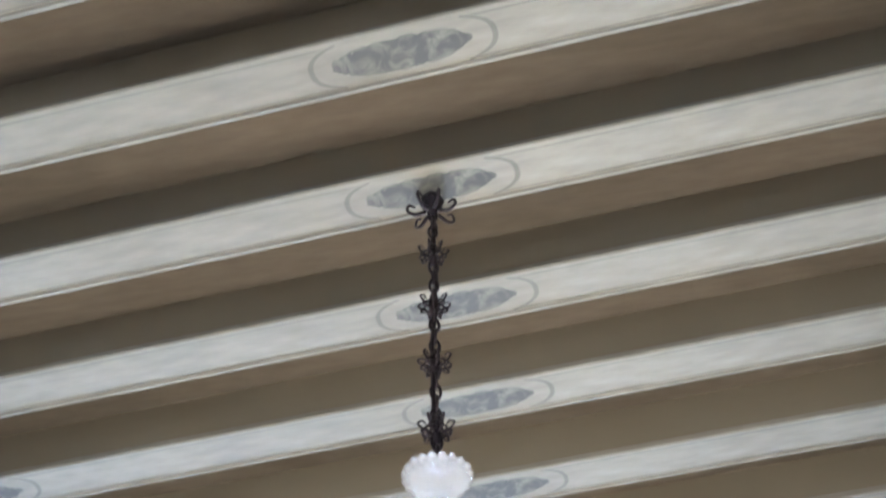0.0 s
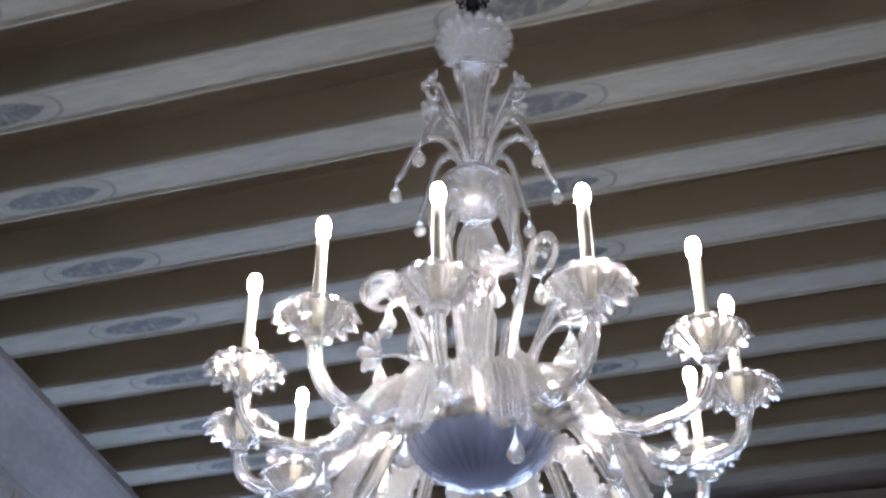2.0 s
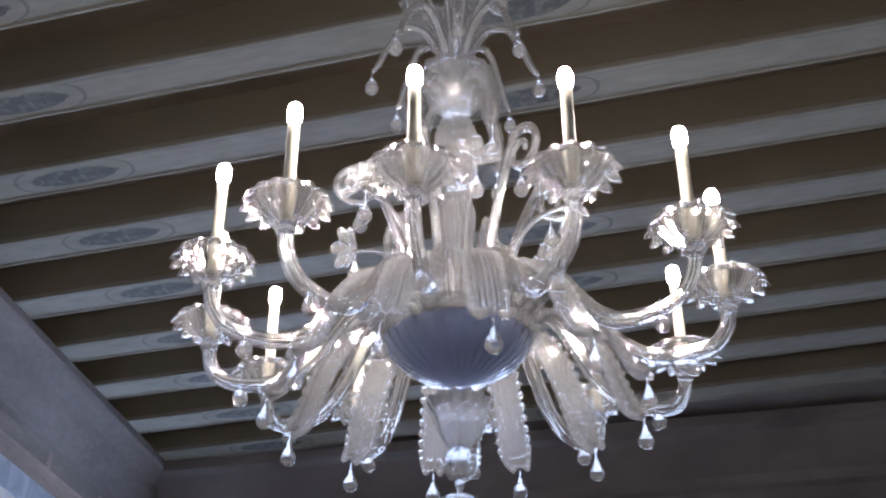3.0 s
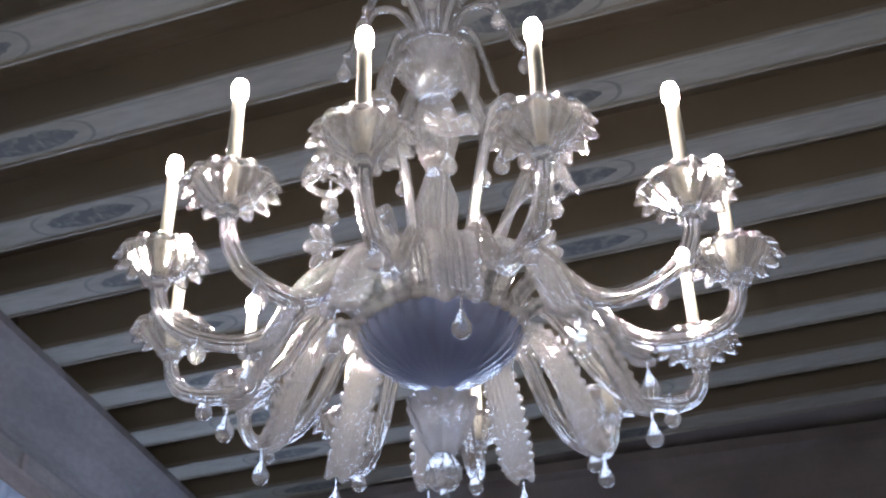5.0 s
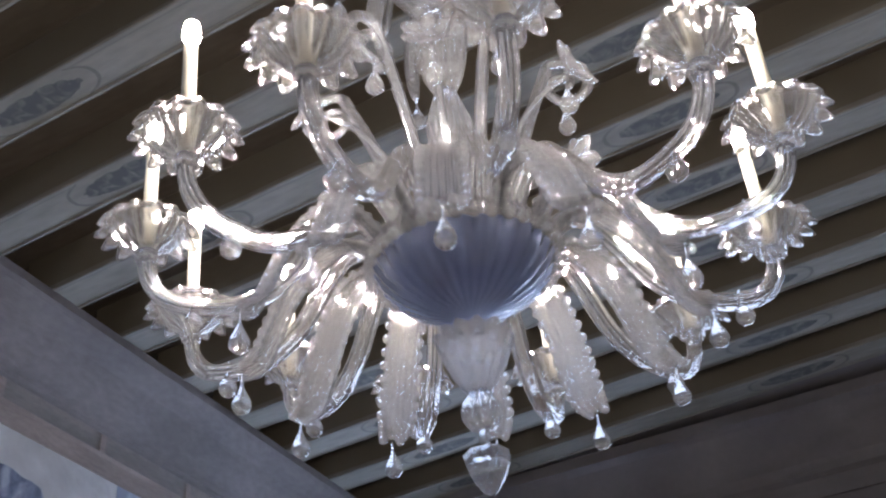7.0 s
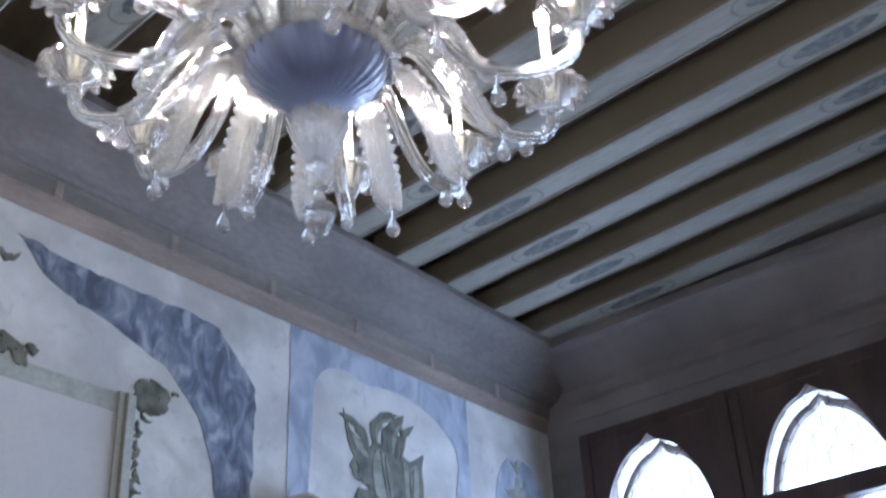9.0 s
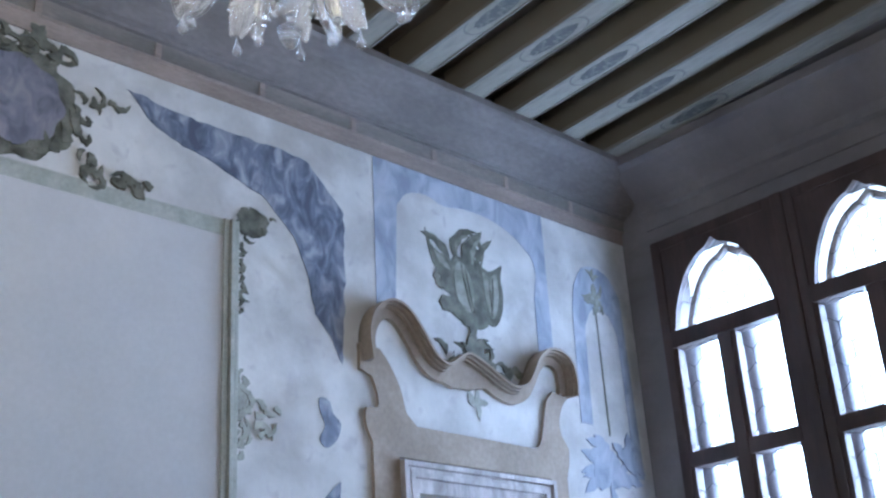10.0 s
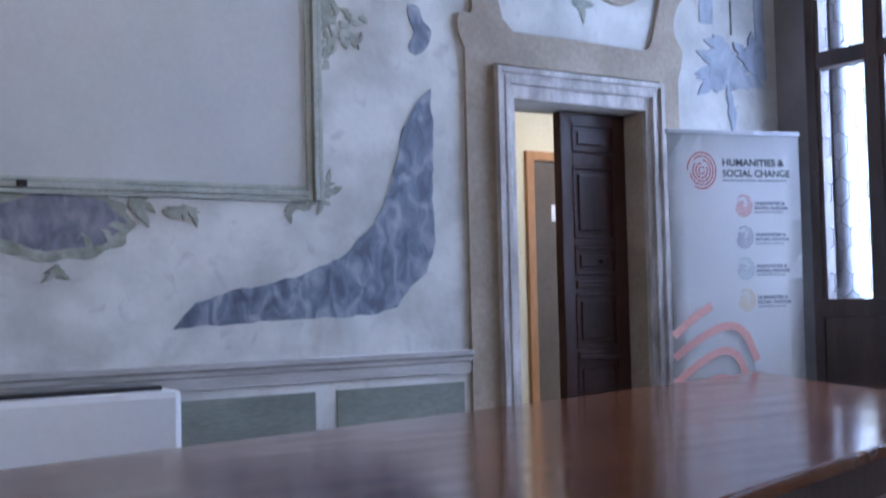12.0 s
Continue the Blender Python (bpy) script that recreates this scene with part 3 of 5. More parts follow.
PB = 5.05
structure("passage_wall", boxes((2.3, 5.6, PB, PB + 0.15, 0, 2.9), (2.15, 2.3, WALL + .30, PB + .15, 0, 2.9), (5.6, 5.75, WALL + .30, PB + .15, 0, 2.9)), YELLOW, "cream yellow wall of the passage")
structure("passage_ceiling", boxes((2.15, 5.75, WALL + .30, PB + .15, 2.9, 3.0)), YELLOW, "plain passage ceiling")
pd = tagged(new("door_3"), label="dark brown flush door in an orange oak frame", category="door", kind="structure")
fx = 4.66
part("frame", boxes((fx, fx + .07, PB - .035, PB, 0, 2.27), (fx + .07, fx + .90, PB - .035, PB, 2.20, 2.27), (fx + .90, fx + .97, PB - .035, PB, 0, 2.27), bev=0.004), OAK, pd, "orange varnished oak frame")
part("board", boxes((fx + .07, fx + .90, PB - .018, PB, 0.01, 2.20), bev=0.003), BROWNDOOR, pd)
part("notice", boxes((fx + .235, fx + .285, PB - .026, PB - .018, 1.73, 1.86), bev=0.002), WHITEPLASTIC, pd, "small white notice")

# ---- the frescoes ----
Y1 = WALL + 0.002


def fresco(name, shapes, material, label, depth=0.004):
    bm = bmesh.new()
    for k, s in enumerate(shapes):
        slab(bm, s, WALL - depth - 0.00025 * k, Y1 + 0.00003 * k)
    bmesh.ops.recalc_face_normals(bm, faces=bm.faces[:])
    return tagged(part(name, bm, material), label=label, category="fresco", kind="structure")


def chipped(pts, step=0.035, rough=0.008):
    """A straight-sided outline whose edges have flaked unevenly."""
    out = []
    for (x0, z0), (x1, z1) in zip(pts, pts[1:] + pts[:1]):
        n = max(1, round(math.hypot(x1 - x0, z1 - z0) / step))
        for k in range(n):
            w = noise.noise(Vector((x0 + (x1 - x0) * k / n, z0 + (z1 - z0) * k / n, 0.5)) * 14) * rough * 2 if k else 0.0
            d = Vector((x1 - x0, z1 - z0)).normalized()
            out.append((x0 + (x1 - x0) * k / n - d.y * w, z0 + (z1 - z0) * k / n + d.x * w))
    return out


fresco("fresco_ribbon", [chipped([(1.14, 3.975), (1.36, 3.945), (1.70, 3.93), (2.06, 3.935), (2.22, 3.91), (2.33, 3.80), (2.455, 3.67), (2.455, 3.30), (2.43, 2.95), (2.42, 2.81), (2.36, 2.93), (2.25, 3.05), (2.21, 3.25), (2.12, 3.45), (1.95, 3.61), (1.66, 3.72), (1.39, 3.79), (1.28, 3.84)])],
       MARBLE, "curved blue marbled ribbon painted on the plaster")
fresco("fresco_ribbon", [chipped([(1.045, 1.05), (1.15, 1.165), (1.37, 1.225), (1.62, 1.265), (1.86, 1.355), (2.05, 1.52), (2.16, 1.74), (2.22, 1.99), (2.30, 2.12), (2.39, 2.20), (2.395, 1.80), (2.385, 1.40), (2.34, 1.28), (2.25, 1.22), (2.17, 1.12), (2.02, 1.085), (1.55, 1.075)])],
       MARBLE, "curved blue marbled ribbon painted low on the plaster")
fresco("fresco_patch", [outline([(2.27, 2.61), (2.33, 2.60), (2.35, 2.54), (2.40, 2.49), (2.375, 2.41), (2.31, 2.36), (2.265, 2.40), (2.30, 2.47), (2.27, 2.54)], 3)], MARBLE, "small blue marbled patch left of a lost fresco")
fresco("fresco_frame", [[(2.665, 3.15), (2.68, 4.098), (4.10, 4.098), (4.09, 3.14), (3.955, 3.14), (3.96, 3.50), *outline([(3.995, 3.66), (3.975, 3.76), (3.90, 3.83), (3.78, 3.90), (3.60, 3.95), (3.40, 3.955), (3.22, 3.93), (3.08, 3.965), (2.93, 3.93), (2.845, 3.83)], 3, False), (2.80, 3.15)]],
       PALE_MARBLE, "blue marbled band painted over the door")

# the framed blank panel
panel = tagged(new("wall_panel"), label="large blank plaster panel in a grey green moulded frame", category="panel", kind="structure")
px0, px1, pz0, pz1 = -0.62, 1.69, 1.69, 3.345
part("field", boxes((px0, px1, WALL - 0.006, WALL, pz0, pz1)), CANVAS, panel)
GREYGREEN = mat("grey_green_frame_paint", (0.33, 0.35, 0.30), (0.44, 0.45, 0.40), 0.6, 8, 50, 0.15)
for nm, r in (("frame_side", [(px1, px1 + .03, .020), (px1 + .034, px1 + .058, .034), (px1 + .062, px1 + .085, .024)]), ("frame_side", [(px0 - .03, px0, .020), (px0 - .058, px0 - .034, .034), (px0 - .085, px0 - .062, .024)])):
    part(nm, boxes(*((a, b, WALL - d, WALL, pz0 - .07, pz1 + .09) for a, b, d in r), bev=0.005), GREYGREEN, panel)
part("frame_bottom", boxes((px0, px1, WALL - .018, WALL, pz0 - .022, pz0), (px0, px1, WALL - .032, WALL, pz0 - .05, pz0 - .025), (px0, px1, WALL - .022, WALL, pz0 - .072, pz0 - .053), bev=0.005), GREYGREEN, panel)
part("catch", boxes((0.395, 0.435, WALL - .042, WALL - .030, pz0 - .048, pz0 - .020), (0.402, 0.412, WALL - .050, WALL - .042, pz0 - .044, pz0 - .024), bev=0.002), IRON, panel, "small dark iron catch")
part("frame_top", boxes((px0, px1, WALL - .010, WALL, pz1, pz1 + .085), bev=0.003), GREYGREEN, panel, "flat painted green border")

rng = random.Random(4)


def spray(x, z, n, reach, width, a0=0, a1=360, curl=0.5):
    return [leaf_shape(x, z, reach * rng.uniform(0.55, 1.1), width * rng.uniform(0.7, 1.2), a0 + (a1 - a0) * (k + rng.uniform(0, 0.8)) / n, rng.choice((-1, 1)) * curl * rng.uniform(0.4, 1.2)) for k in range(n)]


def crest_shapes(cx, cz, sx, sz, n, w):
    out = []
    for k in range(n):
        a = 2 * math.pi * k / n
        out.append(leaf_shape(cx + sx * math.cos(a), cz + sz * math.sin(a), w * rng.uniform(1.0, 1.7), w * rng.uniform(0.6, 0.9), math.degrees(a) + rng.uniform(30, 110), 0.8))
    return out


def ell(cx, cz, rx, rz, n=26, lobes=0, d=0.0, tilt=0.0):
    o = []
    for k in range(n):
        a = 2 * math.pi * k / n
        f = 1 + d * math.cos(lobes * a)
        x, z = rx * f * math.cos(a), rz * f * math.sin(a)
        o.append((cx + x * math.cos(tilt) - z * math.sin(tilt), cz + x * math.sin(tilt) + z * math.cos(tilt)))
    return o


def garland(x0, z0, x1, z1, n, size):
    """Small curled leaves that follow a line, to both sides of it."""
    out = []
    along = math.degrees(math.atan2(z1 - z0, x1 - x0))
    for k in range(n):
        t = (k + rng.uniform(0.1, 0.9)) / n
        x, z = x0 + (x1 - x0) * t + rng.uniform(-.2, .2) * size, z0 + (z1 - z0) * t + rng.uniform(-.2, .2) * size
        out.append(leaf_shape(x, z, size * rng.uniform(0.5, 1.15), size * rng.uniform(0.3, 0.55), along + (1 if k % 2 else -1) * rng.uniform(20, 100), rng.choice((-1, 1)) * rng.uniform(0.6, 1.3)))
    return out


def ring_shape(cx, cz, r, w, a0, a1, n=18):
    """Corners of a curved brush stroke: part of a ring that thins out at both ends."""
    out, back = [], []
    for i in range(n + 1):
        t = i / n
        a, h = radians(a0 + (a1 - a0) * t), w / 2 * (0.35 + 0.65 * math.sin(math.pi * t))
        out.append((cx + (r + h) * math.cos(a), cz + (r + h) * 0.72 * math.sin(a)))
        back.append((cx + (r - h) * math.cos(a), cz + (r - h) * 0.72 * math.sin(a)))
    return out + back[::-1]


fresco("fresco_scroll", [ring_shape(0.55, 4.0, 0.075, 0.035, -20, 200), ring_shape(0.70, 4.005, 0.085, 0.05, -80, 230), ring_shape(0.82, 4.03, 0.05, 0.03, -150, 60)], TROPHY, "dark scrolled crest painted over the cartouche", 0.009)
fresco("fresco_cartouche", [ell(0.58, 3.74, 0.25, 0.225, 60, 9, 0.05)], VIOLET, "violet blue painted cartouche over the panel", 0.007)
fresco("fresco_foliage", [ell(0.58, 3.73, 0.33, 0.285, 72, 11, 0.05), *crest_shapes(0.58, 3.73, 0.30, 0.25, 22, 0.075), *spray(0.68, 4.03, 7, 0.13, 0.045, 20, 200), *garland(0.86, 3.80, 1.08, 3.86, 7, 0.085), *garland(0.92, 3.74, 0.98, 3.46, 10, 0.08), *garland(0.92, 3.47, 1.30, 3.45, 14, 0.085),
                          *garland(0.40, 4.02, 0.80, 4.02, 10, 0.09), *spray(0.22, 3.85, 8, 0.16, 0.05, 80, 260)], TROPHY, "grey green scrollwork around the painted cartouche", 0.004)
fresco("fresco_cartouche", [ell(0.56, 1.505, 0.275, 0.115, 60, 7, 0.05)], VIOLET, "dark blue painted cartouche under the panel", 0.007)
fresco("fresco_foliage", [ell(0.56, 1.50, 0.315, 0.155, 72, 11, 0.05), *crest_shapes(0.56, 1.51, 0.29, 0.13, 16, 0.05), *spray(0.86, 1.58, 6, 0.13, 0.035, -30, 60), *spray(1.10, 1.585, 7, 0.10, 0.03, -150, -10), *spray(0.56, 1.33, 4, 0.09, 0.02, -130, -60)],
       GREEN_PAINT, "grey green scrollwork under the panel", 0.004)
fresco("fresco_foliage", [ell(1.86, 3.46, 0.085, 0.075, 22, 5, 0.12), *crest_shapes(1.86, 3.46, 0.075, 0.07, 10, 0.05), *garland(1.87, 3.40, 1.98, 3.50, 4, 0.06), *garland(1.81, 3.38, 1.80, 2.95, 15, 0.06)], TROPHY, "painted scroll at the upper corner of the panel", 0.005)
fresco("fresco_foliage", [*garland(1.80, 2.70, 1.82, 2.28, 14, 0.10), *garland(1.82, 2.50, 2.00, 2.50, 6, 0.09), *garland(1.84, 2.36, 1.96, 2.42, 5, 0.08)], GREEN_PAINT, "painted leaf scrolls beside the panel frame", 0.004)
fresco("fresco_foliage", [*spray(1.75, 1.66, 9, 0.14, 0.035, -160, 70), *spray(1.63, 1.62, 5, 0.10, 0.03, -150, -30)], GREEN_PAINT, "painted leaf scroll at the lower corner of the panel", 0.004)
# trophy of arms above the door
wing = outline([(3.055, 3.75), (3.10, 3.655), (3.165, 3.615), (3.235, 3.60), (3.27, 3.50), (3.265, 3.36), (3.215, 3.38), (3.14, 3.50), (3.09, 3.58)], 3)
targe = outline([(3.49, 3.605), (3.56, 3.585), (3.625, 3.615), (3.685, 3.65), (3.665, 3.565), (3.675, 3.46), (3.66, 3.35), (3.605, 3.25), (3.545, 3.24), (3.505, 3.33), (3.49, 3.42), (3.50, 3.52)], 3)
plumes = [leaf_shape(3.24, 3.56, 0.27, 0.06, 100, 0.5), leaf_shape(3.30, 3.60, 0.29, 0.075, 118, -0.75), leaf_shape(3.36, 3.60, 0.26, 0.06, 95, -0.5), leaf_shape(3.42, 3.56, 0.30, 0.085, 100, -0.35), leaf_shape(3.46, 3.58, 0.27, 0.05, 78, -0.25),
          leaf_shape(3.42, 3.80, 0.24, 0.03, 0, -0.85), leaf_shape(3.14, 3.50, 0.12, 0.05, 240, 0.5), leaf_shape(3.17, 3.46, 0.11, 0.04, 260, 0.6)]
fresco("fresco_trophy", [wing, outline([(3.24, 3.52), (3.36, 3.64), (3.52, 3.60), (3.58, 3.40), (3.52, 3.22), (3.36, 3.20), (3.26, 3.32)], 3), ell(3.335, 3.425, 0.112, 0.205, 30, 0, 0, 0.14), targe, *plumes, ell(3.195, 3.305, 0.055, 0.05, 20, 6, 0.12), outline([(3.17, 3.30), (3.26, 3.36), (3.36, 3.27), (3.33, 3.21)], 3), ell(3.39, 3.235, 0.085, 0.05, 22, 5, 0.1),
                         [(3.372, 3.22), (3.412, 3.22), (3.405, 3.08), (3.38, 3.08)]], TROPHY, "painted trophy of shield, plumes and armour in faded green", 0.004)
fresco("fresco_trophy", [ell(3.345, 3.43, 0.075, 0.165, 26, 0, 0, 0.14), outline([(3.51, 3.57), (3.565, 3.55), (3.625, 3.575), (3.635, 3.46), (3.62, 3.37), (3.585, 3.29), (3.55, 3.29), (3.525, 3.36), (3.515, 3.46)], 3), leaf_shape(3.12, 3.62, 0.16, 0.045, -48, 0.1),
                         leaf_shape(3.305, 3.63, 0.20, 0.03, 112, -0.7), leaf_shape(3.43, 3.60, 0.20, 0.035, 98, -0.35)], OLIVE, "paler shields and plumes painted on the trophy", 0.0065)
fresco("fresco_trophy", [leaf_shape(3.33, 3.59, 0.32, 0.014, -82, 0.05), leaf_shape(3.365, 3.57, 0.28, 0.010, -84, 0.05), leaf_shape(3.59, 3.54, 0.24, 0.014, -92, -0.05), leaf_shape(3.56, 3.52, 0.22, 0.010, -90, 0.02)], TROPHY, "dark brush lines along the painted shields", 0.0085)
fresco("fresco_foliage", [*garland(3.10, 2.98, 3.70, 2.95, 22, 0.13), *spray(3.39, 3.00, 10, 0.18, 0.06, 10, 170, 0.8), *garland(3.30, 3.02, 3.50, 3.02, 8, 0.11)], TROPHY, "painted foliage spilling over the scrolled gable", 0.004)
fresco("fresco_foliage", [*spray(3.39, 2.76, 8, 0.10, 0.035, 180, 360), leaf_shape(3.39, 2.84, 0.20, 0.04, -90, 0.02)], GREEN_PAINT, "painted tassel hanging from the gable", 0.004)
# niche with a hanging lamp, by the corner
fresco("fresco_niche", [[(4.29, 2.75), (4.32, 3.50), *outline([(4.36, 3.68), (4.46, 3.82), (4.60, 3.85), (4.74, 3.80), (4.83, 3.66)], 3, False), (4.86, 2.45), (4.77, 2.45), (4.76, 3.40), *outline([(4.70, 3.52), (4.60, 3.56), (4.50, 3.52), (4.43, 3.40)], 3, False), (4.40, 2.75)]],
       PALE_MARBLE, "pale blue niche border painted by the corner")
fresco("fresco_foliage", [ell(4.56, 3.66, 0.03, 0.07), *spray(4.56, 3.62, 8, 0.14, 0.04, 150, 390), *spray(4.57, 3.75, 4, 0.09, 0.03, 60, 130), [(4.553, 3.60), (4.561, 3.60), (4.561, 2.70), (4.553, 2.70)]], GREEN_PAINT, "painted lamp hanging on a cord in the niche", 0.005)
fresco("fresco_flowers", [*spray(4.56, 2.38, 10, 0.34, 0.09, 30, 165, 0.4), *spray(4.52, 2.55, 7, 0.22, 0.07, 90, 250, 0.4), *spray(4.68, 2.52, 6, 0.22, 0.08, -20, 110, 0.4), leaf_shape(4.55, 2.10, 0.30, 0.06, 90, 0.1)], PALE_MARBLE, "faded blue painted leaves and flowers", 0.004)

# ---- windows ----
def lathe_at(x, y, profile):
    bm = lathe(profile, 20)
    bm.transform(Matrix.Translation((x, y, 0)))
    return bm


# darker copy of STONE: the columns' backlit shade is put into the colour
COLUMN = mat("shaded_grey_stone", (0.20, 0.20, 0.215), (0.36, 0.36, 0.38), 0.6, 5, 45, 0.2, stretch=(2, 2, 0.6))
win = [tagged(new(f"window_{k + 1}"), label="tall dark timber window with leaded lights and a pointed arch", category="window", kind="structure") for k in range(len(BAYS))]
FX0, FX1 = WIN - 0.02, WIN + 0.09
T1, T2 = 3.31, 2.52                                    # transoms
for k, (a, b) in enumerate(BAYS):
    w = win[k]
    hi, lo = max(a, b), min(a, b)
    m = (hi + lo) / 2
    part("stile", boxes((FX0, FX1, hi, hi + 0.07, 0.45, HEAD), bev=0.006), WINDOWWOOD, w)
    part("stile", boxes((FX0, FX1, lo - 0.07, lo, 0.45, HEAD), bev=0.006), WINDOWWOOD, w)
    part("head", boxes((FX0, FX1, lo, hi, HEAD - 0.07, HEAD), bev=0.006), WINDOWWOOD, w)
    part("transom", boxes((FX0 - .01, FX1, lo, hi, T1 - 0.055, T1 + 0.055), bev=0.008), WINDOWWOOD, w)
    part("transom", boxes((FX0, FX1, lo, hi, T2 - 0.05, T2 + 0.05), bev=0.008), WINDOWWOOD, w)
    part("bottom_rail", boxes((FX0 - .01, FX1, lo, hi, SILL - 0.06, SILL + 0.05), bev=0.008), WINDOWWOOD, w)
    part("centre_stile", boxes((FX0 - .004, FX1 + .004, m - 0.038, m + 0.038, SILL + .05, T1 - 0.055), bev=0.006), WINDOWWOOD, w)
    if k < len(BAYS) - 1:
        part("mullion", boxes((FX0 - 0.012, FX1 + 0.02, lo - 0.15, lo - 0.07, 0.45, HEAD), bev=0.008), WINDOWWOOD, w)
    # pointed arch cut in a board
    bm = bmesh.new()
    R = (hi - lo) / 2
    arch = []
    z0, rise = T1 + 0.055, 0.50
    for i in range(25):
        t = i / 24
        y = lo + 0.03 + (2 * R - 0.06) * t
        u = abs(t - 0.5) * 2
        arch.append((y, z0 + rise * (1 - u ** 2.3) ** 0.75 + 0.05 * max(0, 1 - u * 7)))
    top = HEAD - 0.07
    f = [(bm.verts.new((FX0 + .01, y, z)), bm.verts.new((FX0 + .01, y, top)), bm.verts.new((FX0 + .06, y, z)), bm.verts.new((FX0 + .06, y, top))) for y, z in [(lo, z0)] + arch + [(hi, z0)]]
    for p, q in zip(f, f[1:]):
        bm.faces.new((p[0], q[0], q[1], p[1]))
        bm.faces.new((p[2], p[3], q[3], q[2]))
        bm.faces.new((p[0], p[2], q[2], q[0]))
    bmesh.ops.remove_doubles(bm, verts=bm.verts[:], dist=1e-5)
    bmesh.ops.recalc_face_normals(bm, faces=bm.faces[:])
    part("arch_board", bm, WINDOWWOOD, w, "dark board cut to a pointed arch")
    pane = part("pane", boxes((WIN + .03, WIN + .034, lo, hi, z0, top)), PANE, w)
    pane.visible_shadow = False
    bm = bmesh.new()
    for row in range(5):
        zz, yy = z0 + 0.05 + 0.11 * row, lo + 0.05 + (0.065 if row % 2 else 0.0)
        while yy < hi - 0.14:
            tube([(WIN + .028, yy, zz), (WIN + .028, yy + 0.065, zz + 0.04), (WIN + .028, yy + 0.13, zz)], 0.0034, 4, bm=bm)
            tube([(WIN + .028, yy, zz), (WIN + .028, yy, max(z0, zz - 0.07))], 0.0034, 4, bm=bm)
            yy += 0.13
    part("lead_cames", bm, LEAD, w, "dark lead cames")
    bm = tube([(WIN + 0.17, y, z - 0.025) for y, z in arch], 0.03, 8)
    part("stone_arch", bm, STONE, w, "white stone tracery arch outside")
    for y0, y1 in ((lo, m - 0.038), (m + 0.038, hi)):
        yc = y1 + 0.035
        part("stone_column", lathe_at(WIN + 0.26, yc, [(.075, SILL), (.075, SILL + .10), (.055, SILL + .14), (.050, T1 - .22), (.065, T1 - .18), (.080, T1 - .06), (.080, T1)]), COLUMN, w, "slender stone column outside the glass", True)
        for z0_, z1_ in ((SILL + 0.05, T2 - 0.05), (T2 + 0.05, T1 - 0.055)):
            pane = part("pane", boxes((WIN + .03, WIN + .034, y0, y1, z0_, z1_)), PANE, w)
            pane.visible_shadow = False
            bm = bmesh.new()
            sx, sz = 0.125, 0.135
            zz, row = z0_, 0
            while zz < z1_ - 0.01:
                yy = y0 + (sx / 2 if row % 2 else 0)
                while yy < y1 - 0.01:
                    p = [(WIN + .028, yy, zz), (WIN + .028, min(yy + sx / 2, y1), min(zz + sz * .35, z1_)), (WIN + .028, min(yy + sx, y1), zz)]
                    tube(p, 0.0036, 4, bm=bm)
                    tube([(WIN + .028, yy, zz), (WIN + .028, yy, max(zz - sz * .65, z0_))], 0.0036, 4, bm=bm)
                    yy += sx
                zz += sz
                row += 1
            part("lead_cames", bm, LEAD, w, "dark lead cames")
            part("casement", boxes((FX0 + .01, FX1 - .02, y0, y0 + .028, z0_, z1_), (FX0 + .01, FX1 - .02, y1 - .028, y1, z0_, z1_), bev=0.003), WINDOWWOOD, w)
    part("board_panel", boxes((FX0 + .01, FX1, lo, hi, 0.45, SILL - 0.06), (FX0 - .006, FX0 + .012, lo + .08, hi - .08, 0.55, SILL - .14), bev=0.006), WINDOWWOOD, w, "dark panel below the lights")
structure("window_bench", boxes((WIN - 0.32, WIN, -2.44, 2.60, 0.0, 0.45), bev=0.01), STONE, "low stone bench under the windows")

bd = bpy.data.meshes.new("backdrop")
bd.from_pydata([(WIN + 9, -14, -3), (WIN + 9, 16, -3), (WIN + 9, 16, 9), (WIN + 9, -14, 9)], [], [(0, 1, 2, 3)])
bd.materials.append(glow("bright_hazy_day", (0.80, 0.91, 1.0), 3.2))
tagged(new("backdrop", bd), label="bright hazy daylight outside the windows", kind="structure")


